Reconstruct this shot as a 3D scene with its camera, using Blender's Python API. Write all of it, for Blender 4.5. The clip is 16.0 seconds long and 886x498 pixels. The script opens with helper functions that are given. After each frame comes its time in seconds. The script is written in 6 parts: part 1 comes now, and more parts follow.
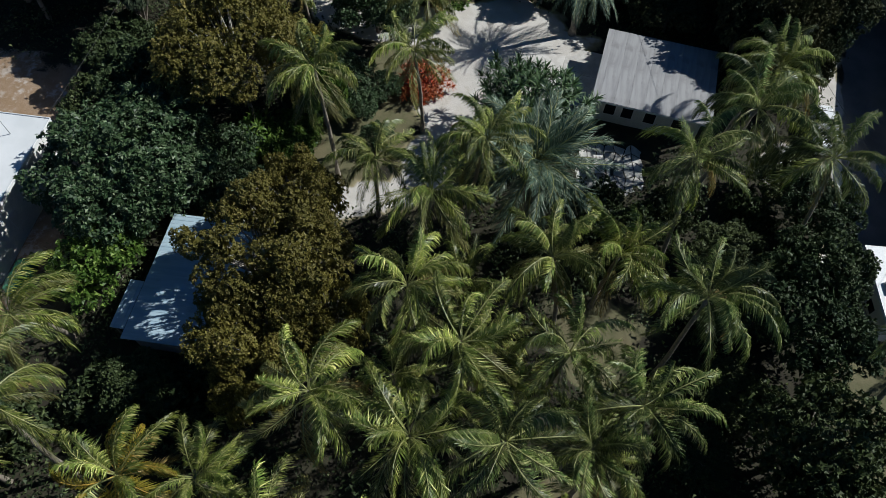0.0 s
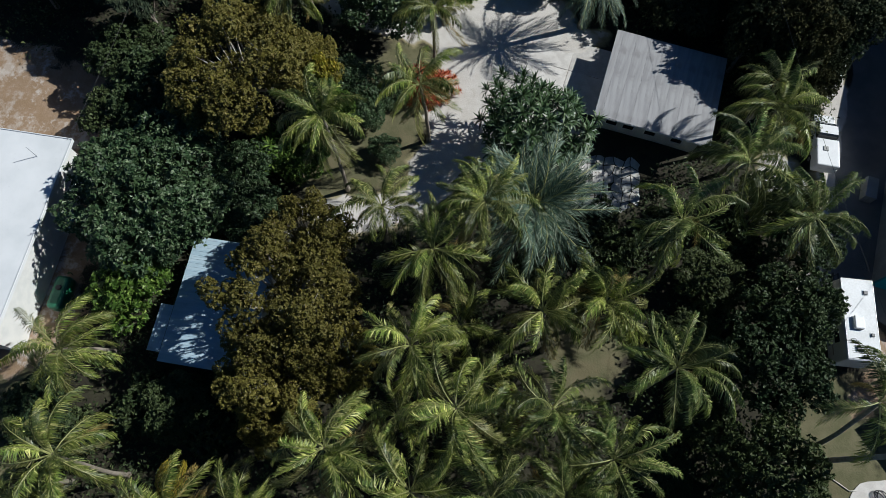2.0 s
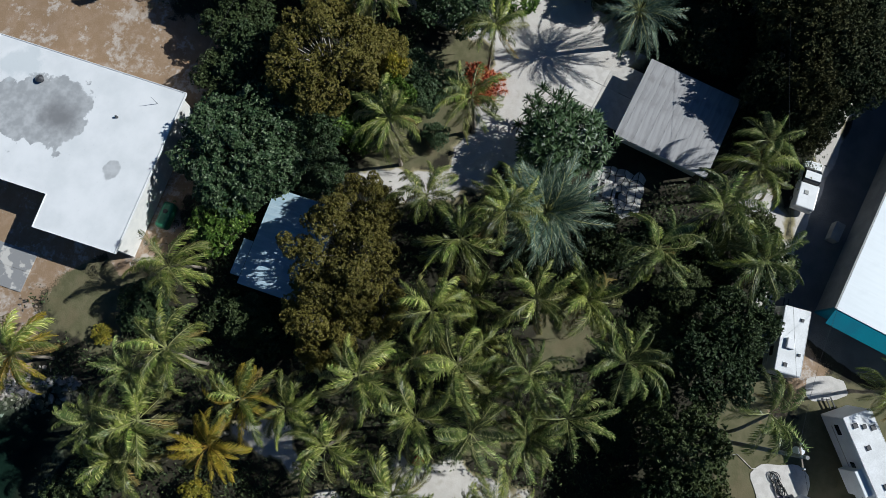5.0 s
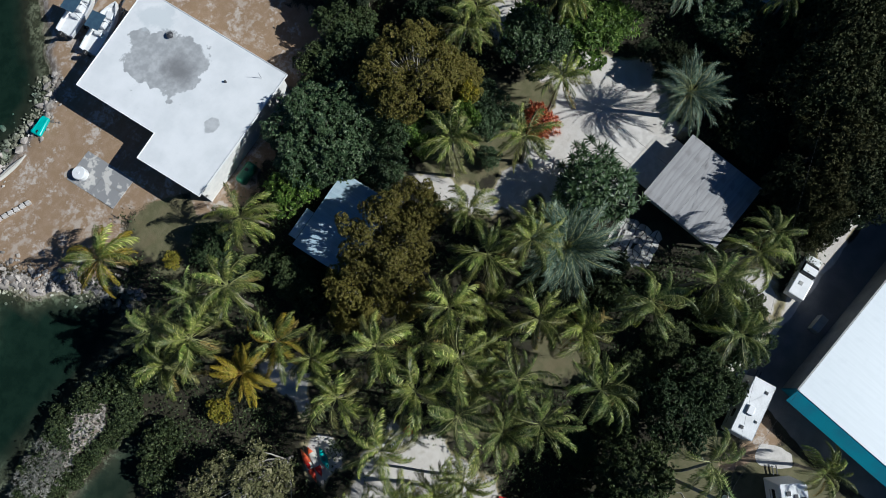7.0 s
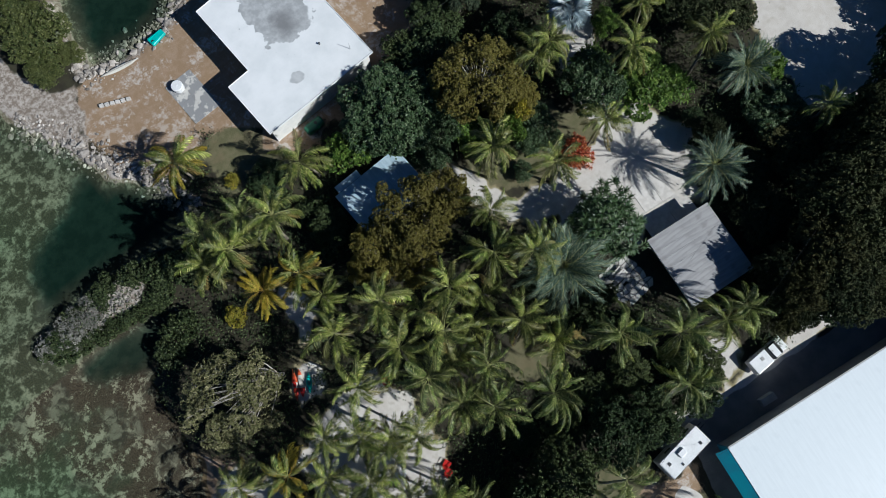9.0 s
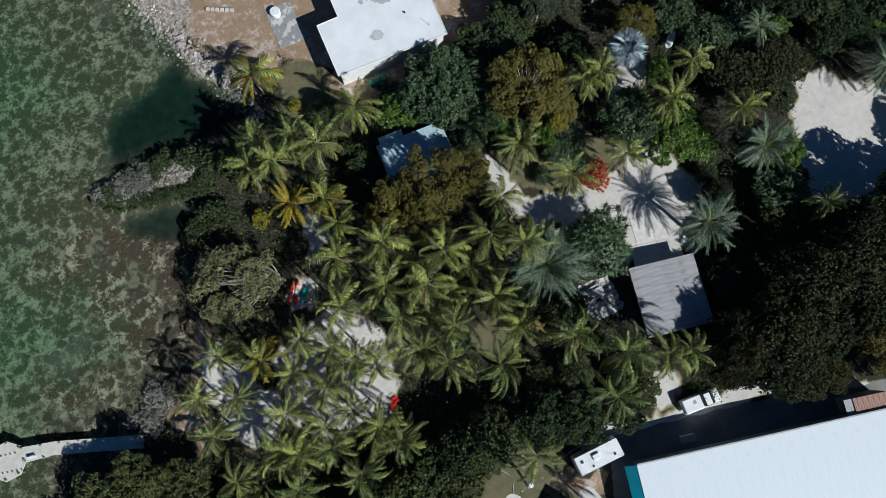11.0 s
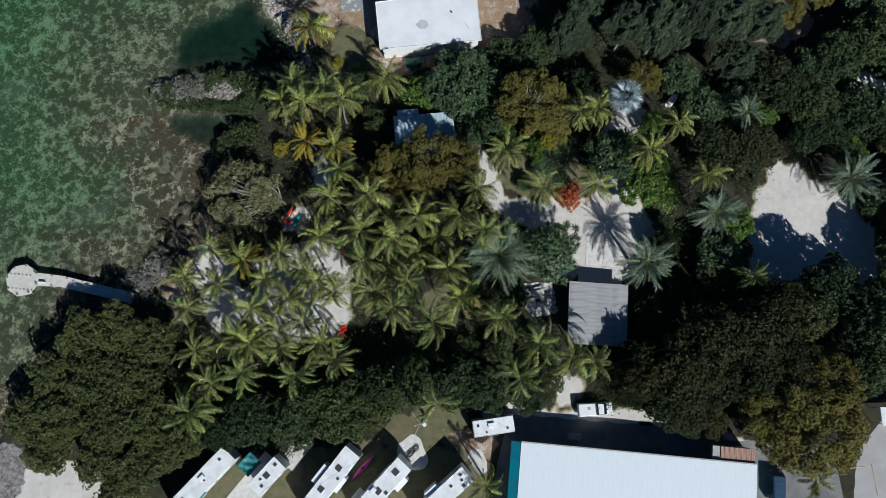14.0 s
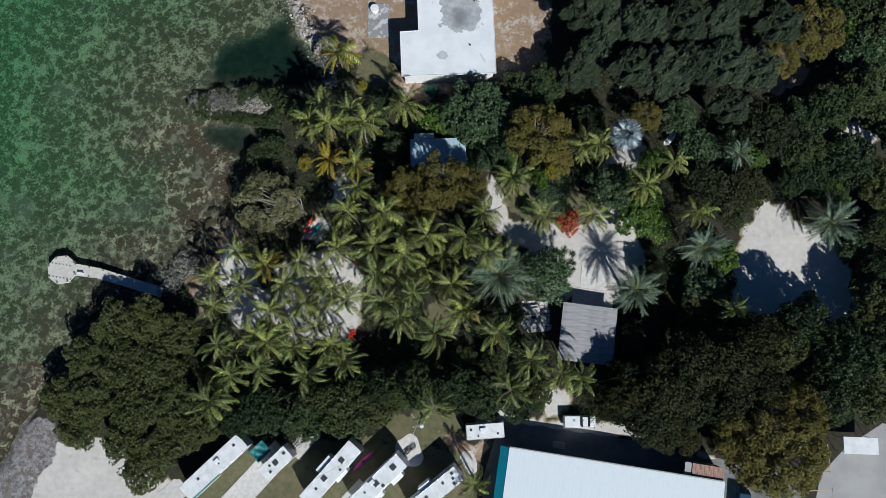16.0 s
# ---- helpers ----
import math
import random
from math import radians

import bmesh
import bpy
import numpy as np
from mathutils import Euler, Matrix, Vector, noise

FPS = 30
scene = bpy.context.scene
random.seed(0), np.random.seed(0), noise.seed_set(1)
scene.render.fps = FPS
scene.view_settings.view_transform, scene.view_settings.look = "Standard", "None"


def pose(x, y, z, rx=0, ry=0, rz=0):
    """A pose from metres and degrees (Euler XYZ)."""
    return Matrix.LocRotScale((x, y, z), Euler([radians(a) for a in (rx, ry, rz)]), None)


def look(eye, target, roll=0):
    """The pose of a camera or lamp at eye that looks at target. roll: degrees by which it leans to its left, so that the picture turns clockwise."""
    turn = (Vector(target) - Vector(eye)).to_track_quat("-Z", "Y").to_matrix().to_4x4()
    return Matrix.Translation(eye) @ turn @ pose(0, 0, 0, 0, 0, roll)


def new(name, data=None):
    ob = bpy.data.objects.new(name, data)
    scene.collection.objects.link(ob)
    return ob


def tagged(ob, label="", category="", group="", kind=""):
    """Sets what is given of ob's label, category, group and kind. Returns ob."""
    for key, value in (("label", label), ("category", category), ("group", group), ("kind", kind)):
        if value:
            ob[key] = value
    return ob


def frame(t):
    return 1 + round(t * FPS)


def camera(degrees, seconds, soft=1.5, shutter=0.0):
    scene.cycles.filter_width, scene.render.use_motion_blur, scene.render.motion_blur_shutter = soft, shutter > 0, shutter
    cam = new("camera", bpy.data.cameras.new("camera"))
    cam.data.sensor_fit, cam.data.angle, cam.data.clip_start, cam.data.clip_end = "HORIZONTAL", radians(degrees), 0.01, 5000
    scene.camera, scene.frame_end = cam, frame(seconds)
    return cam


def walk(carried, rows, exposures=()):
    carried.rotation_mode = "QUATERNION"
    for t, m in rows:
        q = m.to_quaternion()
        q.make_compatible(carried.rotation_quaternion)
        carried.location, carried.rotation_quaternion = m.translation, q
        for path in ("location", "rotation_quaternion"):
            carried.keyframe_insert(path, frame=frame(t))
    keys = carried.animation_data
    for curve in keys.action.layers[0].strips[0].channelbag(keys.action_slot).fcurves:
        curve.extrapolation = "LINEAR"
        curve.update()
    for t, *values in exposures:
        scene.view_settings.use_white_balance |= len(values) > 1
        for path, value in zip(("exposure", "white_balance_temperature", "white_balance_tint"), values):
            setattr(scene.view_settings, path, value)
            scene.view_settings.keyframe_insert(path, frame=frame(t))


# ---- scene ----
cam = camera(68.06, 16.0, soft=0.8)
PATH = [
    # seconds, x, y, z, yaw, pitch, roll
    (0.0, 1.80, 4.53, 40.38, -84.38, -58.77, 2.26),
    (0.5, 4.63, 4.73, 42.37, -83.88, -61.59, 2.13),
    (1.0, 6.80, 4.85, 44.21, -83.34, -64.27, 1.73),
    (1.5, 8.67, 4.95, 46.20, -82.82, -67.33, 1.43),
    (2.0, 10.24, 5.07, 48.19, -82.47, -70.06, 1.30),
    (2.5, 11.55, 5.20, 50.23, -82.20, -72.57, 1.11),
    (3.0, 12.33, 5.21, 52.40, -81.57, -75.15, 0.66),
    (3.5, 12.59, 5.28, 54.51, -79.05, -77.53, 0.66),
    (4.0, 12.68, 5.40, 56.68, -76.96, -78.01, 0.96),
    (6.5, 12.38, 5.45, 67.75, -62.90, -78.99, 0.36),
    (7.0, 12.27, 5.23, 70.04, -58.59, -79.14, 0.48),
    (7.5, 12.20, 4.75, 72.19, -54.37, -79.28, 0.38),
    (8.0, 12.10, 4.02, 74.49, -50.06, -79.47, 0.27),
    (8.5, 12.01, 3.13, 76.74, -45.71, -79.66, 0.11),
    (9.0, 11.90, 2.09, 78.93, -41.33, -79.89, -0.08),
    (9.5, 11.86, 0.84, 81.33, -36.90, -80.17, -0.22),
    (10.0, 11.91, -0.47, 83.70, -32.31, -80.43, -0.22),
    (12.5, 16.12, -9.33, 94.45, -11.11, -80.58, -0.56),
    (13.0, 17.71, -10.31, 96.76, -8.70, -80.79, -0.69),
    (13.5, 19.20, -11.05, 99.00, -6.52, -80.99, -0.84),
    (14.0, 19.90, -11.35, 101.17, -4.59, -81.18, -1.10),
    (14.5, 20.07, -11.33, 103.39, -2.81, -81.41, -1.40),
    (15.0, 20.15, -11.09, 105.68, -1.33, -81.64, -1.84),
    (15.5, 20.34, -10.23, 107.87, -0.12, -81.74, -2.45),
    (16.0, 20.54, -8.93, 110.00, 0.96, -81.77, -3.13),
]
walk(cam, [(t, pose(x, y, z, 90 + pitch, 0, yaw) @ pose(0, 0, 0, 0, 0, roll)) for t, x, y, z, yaw, pitch, roll in PATH], [(0.0, 0.0, 5950.0, 6.0), (8.0, 0.0, 5800.0, 6.0), (16.0, 0.0, 5800.0, 6.0)])

# ---- light ----
world = bpy.data.worlds.new("world")
scene.world = world
world.use_nodes = True
wn = world.node_tree.nodes
sky = wn.new("ShaderNodeTexSky")
sky.sky_type, sky.sun_disc = "NISHITA", False
SUN_ELEV, SUN_AZ = 39.5, 153.4
sky.air_density, sky.ozone_density, sky.dust_density = 0.75, 5.0, 0.3
sky.sun_elevation, sky.sun_rotation = radians(SUN_ELEV), radians(SUN_AZ)
wn["Background"].inputs["Strength"].default_value = 0.038
clear = wn.new("ShaderNodeHueSaturation")
clear.inputs["Saturation"].default_value = 1.2
world.node_tree.links.new(sky.outputs["Color"], clear.inputs["Color"])
world.node_tree.links.new(clear.outputs["Color"], wn["Background"].inputs["Color"])
sun_data = bpy.data.lights.new("sun", "SUN")
sun_data.energy, sun_data.angle, sun_data.color = 4.65, radians(0.53), (1.0, 0.955, 0.88)
sun = new("sun", sun_data)
sun.matrix_world = look((60, -90, 90), (60 - 0.447 * math.cos(radians(SUN_ELEV)), -90 + 0.894 * math.cos(radians(SUN_ELEV)), 90 - math.sin(radians(SUN_ELEV))))


# ---- materials ----
class Nodes:
    """A small writer of node materials."""

    def __init__(self, name):
        self.mat = bpy.data.materials.new(name)
        self.mat.use_nodes = True
        self.tree = self.mat.node_tree
        self.bsdf = self.tree.nodes["Principled BSDF"]
        self.out = self.tree.nodes["Material Output"]
        self.tc = self.add("ShaderNodeTexCoord")

    def add(self, kind, **values):
        n = self.tree.nodes.new(kind)
        for k, v in values.items():
            n.inputs[k.replace("_", " ")].default_value = v
        return n

    def link(self, a, b):
        self.tree.links.new(a, b)

    def noise(self, scale, detail=4.0, rough=0.55, distort=0.0):
        n = self.add("ShaderNodeTexNoise", Scale=scale, Detail=detail, Roughness=rough, Distortion=distort)
        self.link(self.tc.outputs["Object"], n.inputs["Vector"])
        return n.outputs["Fac"]

    def ramp(self, fac, lo, hi, smooth=True):
        n = self.add("ShaderNodeMapRange", From_Min=lo, From_Max=hi)
        n.interpolation_type = "SMOOTHSTEP" if smooth else "LINEAR"
        self.link(fac, n.inputs["Value"])
        return n.outputs["Result"]

    def math(self, op, a, b):
        n = self.tree.nodes.new("ShaderNodeMath")
        n.operation = op
        for i, v in enumerate((a, b)):
            if isinstance(v, (int, float)):
                n.inputs[i].default_value = v
            else:
                self.link(v, n.inputs[i])
        return n.outputs[0]

    def attr(self, name):
        n = self.tree.nodes.new("ShaderNodeAttribute")
        n.attribute_name = name
        return n.outputs["Fac"]

    def mix(self, fac, a, b, mode="MIX"):
        n = self.tree.nodes.new("ShaderNodeMix")
        n.data_type, n.blend_type = "RGBA", mode
        for sock, v in ((n.inputs[0], fac), (n.inputs[6], a), (n.inputs[7], b)):
            if isinstance(v, (int, float)):
                sock.default_value = v
            elif isinstance(v, tuple):
                sock.default_value = (*v, 1.0)
            else:
                self.link(v, sock)
        return n.outputs[2]

    def vary(self, colour, fac, lo, hi):
        """Multiplies a colour's value by lo to hi, as fac goes from 0 to 1."""
        n = self.add("ShaderNodeHueSaturation")
        self.link(self.ramp_to(fac, lo, hi), n.inputs["Value"])
        self.link(colour, n.inputs["Color"])
        return n.outputs["Color"]

    def ramp_to(self, fac, lo, hi):
        n = self.add("ShaderNodeMapRange", To_Min=lo, To_Max=hi)
        self.link(fac, n.inputs["Value"])
        return n.outputs["Result"]

    def bump(self, height, strength, distance):
        n = self.add("ShaderNodeBump", Strength=strength, Distance=distance)
        self.link(height, n.inputs["Height"])
        self.link(n.outputs["Normal"], self.bsdf.inputs["Normal"])

    def finish(self, colour, rough=0.6, metal=0.0, spec=0.5):
        if isinstance(colour, tuple):
            self.bsdf.inputs["Base Color"].default_value = (*colour, 1.0)
        else:
            self.link(colour, self.bsdf.inputs["Base Color"])
        if isinstance(rough, (int, float)):
            self.bsdf.inputs["Roughness"].default_value = rough
        else:
            self.link(rough, self.bsdf.inputs["Roughness"])
        self.bsdf.inputs["Metallic"].default_value = metal
        self.bsdf.inputs["Specular IOR Level"].default_value = spec
        return self.mat


def surface(name, a, b, scale=2.0, rough=0.6, fine=25.0, bump=0.2, depth=0.01, metal=0.0, spec=0.5, piece=0.0):
    """A mottled surface of two colours with fine grain; piece: how much each object differs in tone."""
    n = Nodes(name)
    col = n.mix(n.ramp(n.noise(scale, 6), 0.35, 0.65), a, b)
    grain = n.noise(fine, 3)
    col = n.vary(col, grain, 0.8, 1.2)
    if piece:
        info = n.tree.nodes.new("ShaderNodeObjectInfo")
        col = n.vary(col, info.outputs["Random"], 1 - piece, 1 + piece)
    if bump:
        n.bump(grain, bump, depth)
    return n.finish(col, rough, metal, spec)


def foliage(name, a, b, c, rough=0.45, glow=0.25, spread=0.35, whole=0.18, spec=0.3, alt=None):
    """Leaves: three tones, each leaf and each plant a little different; light comes through them."""
    n = Nodes(name)
    geo = n.tree.nodes.new("ShaderNodeNewGeometry")
    info = n.tree.nodes.new("ShaderNodeObjectInfo")
    rnd = geo.outputs["Random Per Island"]
    col = n.mix(n.ramp(n.noise(0.8, 4), 0.35, 0.65), a, b)
    col = n.mix(n.ramp(rnd, 0.72, 0.98), col, c)
    if alt:
        col = n.mix(n.ramp_to(info.outputs["Random"], -0.25, 0.75), col, alt)
    col = n.vary(col, rnd, 1 - spread, 1 + spread)
    col = n.vary(col, info.outputs["Random"], 1 - whole, 1 + whole)
    n.finish(col, rough, 0.0, spec)
    thin = n.add("ShaderNodeBsdfTranslucent")
    n.link(col, thin.inputs["Color"])
    mixed = n.add("ShaderNodeMixShader", Fac=glow)
    n.link(n.bsdf.outputs[0], mixed.inputs[1])
    n.link(thin.outputs[0], mixed.inputs[2])
    n.link(mixed.outputs[0], n.out.inputs["Surface"])
    return n.mat


def plain_mats():
    m = {}
    # foliage
    # palm, palm_dark: third tone paints sun highlights; 0.62 mimics lit and shaded fronds
    m["palm"] = foliage("palm_leaf", (0.105, 0.155, 0.03), (0.225, 0.26, 0.05), (0.48, 0.46, 0.17), 0.38, 0.14, 0.3, 0.62, 0.45)
    m["palm_dark"] = foliage("palm_leaf_dark", (0.082, 0.13, 0.032), (0.16, 0.198, 0.047), (0.4, 0.4, 0.17), 0.38, 0.14, 0.3, 0.62, 0.45)
    m["palm_old"] = foliage("palm_leaf_old", (0.17, 0.19, 0.05), (0.23, 0.22, 0.075), (0.36, 0.33, 0.17), 0.42, 0.3, 0.25, 0.4, 0.45)
    m["palm_gold"] = foliage("palm_leaf_golden", (0.37, 0.28, 0.025), (0.24, 0.23, 0.035), (0.46, 0.35, 0.07), 0.5, 0.35, 0.3, 0.25)
    m["palm_dry"] = foliage("palm_leaf_dry", (0.26, 0.2, 0.07), (0.2, 0.17, 0.05), (0.36, 0.24, 0.08), 0.65, 0.25)
    m["rib_green"] = surface("frond_rib", (0.26, 0.28, 0.1), (0.33, 0.33, 0.13), 3, 0.5)
    m["rib_gold"] = surface("frond_rib_golden", (0.45, 0.3, 0.05), (0.4, 0.24, 0.04), 3, 0.5)
    m["date"] = foliage("date_leaf", (0.095, 0.155, 0.105), (0.14, 0.2, 0.14), (0.3, 0.34, 0.25), 0.45, 0.2, 0.4)
    m["date_dry"] = foliage("date_leaf_dry", (0.2, 0.18, 0.12), (0.24, 0.21, 0.14), (0.3, 0.26, 0.19), 0.6, 0.2)
    m["silver"] = foliage("silver_leaf", (0.36, 0.43, 0.46), (0.46, 0.53, 0.56), (0.6, 0.65, 0.66), 0.45, 0.1, 0.3)
    m["seagrape"] = foliage("broad_leaf", (0.04, 0.076, 0.032), (0.062, 0.1, 0.042), (0.14, 0.18, 0.1), 0.45, 0.12, 0.25, spec=0.3)
    m["olive"] = foliage("olive_leaf", (0.14, 0.128, 0.026), (0.185, 0.165, 0.036), (0.23, 0.19, 0.06), 0.6, 0.22, 0.2, 0.22)
    m["dark"] = foliage("dark_leaf", (0.032, 0.06, 0.025), (0.055, 0.086, 0.033), (0.085, 0.115, 0.055), 0.55, 0.04, 0.22, 0.4, 0.18, alt=(0.06, 0.064, 0.02))
    m["brownish"] = foliage("dull_leaf", (0.03, 0.048, 0.02), (0.048, 0.06, 0.027), (0.09, 0.096, 0.05), 0.7, 0.03, 0.25, 0.35, 0.12, alt=(0.05, 0.044, 0.015))
    m["mangrove"] = foliage("mangrove_leaf", (0.056, 0.08, 0.024), (0.1, 0.118, 0.034), (0.18, 0.185, 0.075), 0.5, 0.1, 0.25, 0.35, alt=(0.07, 0.078, 0.024))
    m["needle"] = foliage("pine_needle", (0.026, 0.042, 0.024), (0.044, 0.06, 0.032), (0.085, 0.1, 0.06), 0.7, 0.06, 0.25, 0.3, 0.15)
    m["bright"] = foliage("bright_leaf", (0.065, 0.13, 0.022), (0.1, 0.17, 0.028), (0.19, 0.26, 0.06), 0.45, 0.3)
    m["strap"] = foliage("strap_leaf", (0.045, 0.088, 0.034), (0.07, 0.12, 0.045), (0.15, 0.21, 0.1), 0.4, 0.15, 0.3, spec=0.45)
    m["fig"] = foliage("grey_leaf", (0.125, 0.13, 0.056), (0.175, 0.17, 0.08), (0.28, 0.26, 0.15), 0.65, 0.12, 0.25, spec=0.15)
    m["yellow"] = foliage("yellow_leaf", (0.3, 0.26, 0.03), (0.22, 0.22, 0.03), (0.4, 0.3, 0.05), 0.45, 0.25)
    m["croton"] = foliage("red_leaf", (0.42, 0.06, 0.03), (0.44, 0.12, 0.045), (0.55, 0.26, 0.1), 0.45, 0.2)
    m["scrub"] = foliage("grey_scrub", (0.2, 0.2, 0.17), (0.26, 0.25, 0.22), (0.34, 0.33, 0.3), 0.7, 0.1)
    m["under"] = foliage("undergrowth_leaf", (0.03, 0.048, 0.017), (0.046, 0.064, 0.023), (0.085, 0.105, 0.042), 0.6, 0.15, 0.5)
    m["trunk"] = surface("palm_bark", (0.3, 0.26, 0.21), (0.2, 0.17, 0.135), 4, 0.85, 18, 0.5, 0.02)
    m["bark"] = surface("bark", (0.2, 0.17, 0.14), (0.28, 0.25, 0.22), 3, 0.9, 14, 0.6, 0.03)
    m["bark_pale"] = surface("pale_bark", (0.42, 0.39, 0.35), (0.3, 0.27, 0.24), 3, 0.85, 14, 0.5, 0.03)
    # building
    m["plaster"] = surface("white_plaster", (0.78, 0.77, 0.74), (0.7, 0.7, 0.68), 1.2, 0.75, 12, 0.15)
    m["white_paint"] = surface("white_paint", (0.8, 0.81, 0.82), (0.76, 0.77, 0.78), 0.8, 0.4, 20, 0.05)
    m["rv_white"] = surface("white_fibreglass", (0.82, 0.83, 0.84), (0.74, 0.75, 0.76), 0.7, 0.35, 20, 0.04)
    m["rv_roof"] = surface("white_roof_membrane", (0.8, 0.81, 0.82), (0.66, 0.67, 0.67), 0.6, 0.55, 9, 0.06)
    m["teal_wall"] = surface("teal_wall_paint", (0.015, 0.27, 0.36), (0.02, 0.22, 0.31), 0.6, 0.45, 9, 0.1)
    m["teal"] = surface("teal_plastic", (0.02, 0.5, 0.45), (0.02, 0.42, 0.39), 1.5, 0.35, 20, 0.04)
    m["green_bin"] = surface("green_plastic", (0.02, 0.16, 0.08), (0.02, 0.13, 0.07), 1.5, 0.4, 20, 0.04)
    m["red"] = surface("red_plastic", (0.6, 0.025, 0.02), (0.5, 0.02, 0.02), 1.5, 0.35, 20, 0.04)
    m["red_kayak"] = surface("red_hull", (0.62, 0.05, 0.03), (0.66, 0.15, 0.05), 0.8, 0.3, 20, 0.04)
    m["magenta"] = surface("magenta_hull", (0.6, 0.03, 0.3), (0.5, 0.025, 0.25), 1.0, 0.3, 20, 0.04)
    m["navy"] = surface("navy_canvas", (0.03, 0.07, 0.12), (0.04, 0.09, 0.14), 2, 0.8, 30, 0.2)
    m["van_blue"] = surface("dark_blue_paint", (0.03, 0.06, 0.11), (0.035, 0.07, 0.125), 1.0, 0.25, 20, 0.03)
    m["glass_dark"] = surface("dark_glazing", (0.015, 0.018, 0.022), (0.02, 0.023, 0.027), 2, 0.08, 20, 0.0)
    m["vent"] = surface("smoked_vent", (0.05, 0.05, 0.055), (0.07, 0.07, 0.075), 4, 0.3, 20, 0.05)
    m["rubber"] = surface("rubber", (0.025, 0.025, 0.025), (0.04, 0.04, 0.04), 4, 0.8, 30, 0.2)
    m["steel"] = surface("galvanised_steel", (0.42, 0.43, 0.44), (0.34, 0.35, 0.36), 3, 0.4, 20, 0.1, metal=0.8)
    m["black"] = surface("black_metal", (0.02, 0.02, 0.022), (0.03, 0.03, 0.03), 3, 0.5, 20, 0.1)
    m["concrete"] = surface("concrete", (0.42, 0.42, 0.4), (0.33, 0.33, 0.32), 0.7, 0.9, 9, 0.3, 0.01)
    m["block"] = surface("pale_concrete", (0.64, 0.61, 0.575), (0.54, 0.51, 0.475), 1.5, 0.9, 14, 0.3, 0.01, piece=0.12)
    m["stone"] = surface("limestone", (0.44, 0.4, 0.36), (0.25, 0.22, 0.195), 1.6, 0.9, 7, 0.6, 0.04, piece=0.3)
    m["flag"] = surface("flagstone", (0.56, 0.54, 0.5), (0.42, 0.41, 0.39), 1.5, 0.85, 10, 0.3, 0.01, piece=0.25)
    m["tarp"] = surface("teal_tarpaulin", (0.015, 0.1, 0.11), (0.035, 0.22, 0.22), 2.2, 0.45, 12, 0.3)
    m["rubble"] = foliage("broken_limestone", (0.42, 0.38, 0.34), (0.26, 0.23, 0.2), (0.55, 0.51, 0.47), 0.9, 0.0, 0.45)
    m["timber"] = surface("weathered_timber", (0.32, 0.27, 0.22), (0.24, 0.2, 0.16), 3, 0.85, 18, 0.3)
    m["deck"] = surface("pale_deck", (0.6, 0.58, 0.52), (0.52, 0.5, 0.45), 1.2, 0.8, 14, 0.15)
    m["pole"] = surface("pole_wood", (0.36, 0.36, 0.35), (0.27, 0.26, 0.25), 3, 0.9, 18, 0.3)
    m["wire"] = surface("wire", (0.03, 0.03, 0.03), (0.05, 0.05, 0.05), 3, 0.6, 20, 0.0)
    m["awning"] = surface("teal_awning", (0.05, 0.22, 0.2), (0.05, 0.18, 0.17), 2, 0.6, 20, 0.1)
    return m


M = plain_mats()


def stained_roof():
    n = Nodes("white_roof_coating")
    col = n.mix(n.ramp(n.noise(0.35, 5), 0.3, 0.75), (0.82, 0.83, 0.84), (0.7, 0.72, 0.73))
    sep = n.tree.nodes.new("ShaderNodeSeparateXYZ")
    n.link(n.tc.outputs["Object"], sep.inputs[0])
    wob = n.math("MULTIPLY", n.math("SUBTRACT", n.noise(0.5, 6, 0.6), 0.5), 5.0)

    def patch(cx, cy, rx, ry):
        dx = n.math("DIVIDE", n.math("SUBTRACT", sep.outputs["X"], cx), rx)
        dy = n.math("DIVIDE", n.math("SUBTRACT", sep.outputs["Y"], cy), ry)
        return n.math("ADD", n.math("SQRT", n.math("ADD", n.math("MULTIPLY", dx, dx), n.math("MULTIPLY", dy, dy)), 0.0), n.math("MULTIPLY", wob, 0.35))

    big = n.ramp(patch(24.6, 48.0, 3.7, 4.8), 1.04, 0.96)
    small = n.ramp(patch(21.3, 39.7, 0.95, 0.85), 1.1, 0.9)
    mid = n.ramp(patch(24.7, 46.6, 1.5, 1.9), 1.5, 0.3)
    tone = n.mix(n.ramp(n.noise(1.3, 6), 0.35, 0.7), (0.36, 0.37, 0.38), (0.5, 0.51, 0.52))
    col = n.mix(n.math("MAXIMUM", big, n.math("MULTIPLY", small, 0.8)), col, tone)
    col = n.mix(n.math("MULTIPLY", mid, 0.7), col, (0.16, 0.16, 0.165))
    worn = n.ramp(n.math("ADD", patch(28.4, 52.0, 1.6, 2.4), n.math("MULTIPLY", wob, 0.2)), 1.2, 0.7)
    col = n.mix(n.math("MULTIPLY", worn, 0.55), col, (0.55, 0.6, 0.62))
    streak = n.ramp(n.noise(4, 4), 0.62, 0.75)
    col = n.mix(n.math("MULTIPLY", streak, 0.15), col, (0.45, 0.45, 0.44))
    n.bump(n.noise(6, 4), 0.1, 0.02)
    return n.finish(col, 0.6)


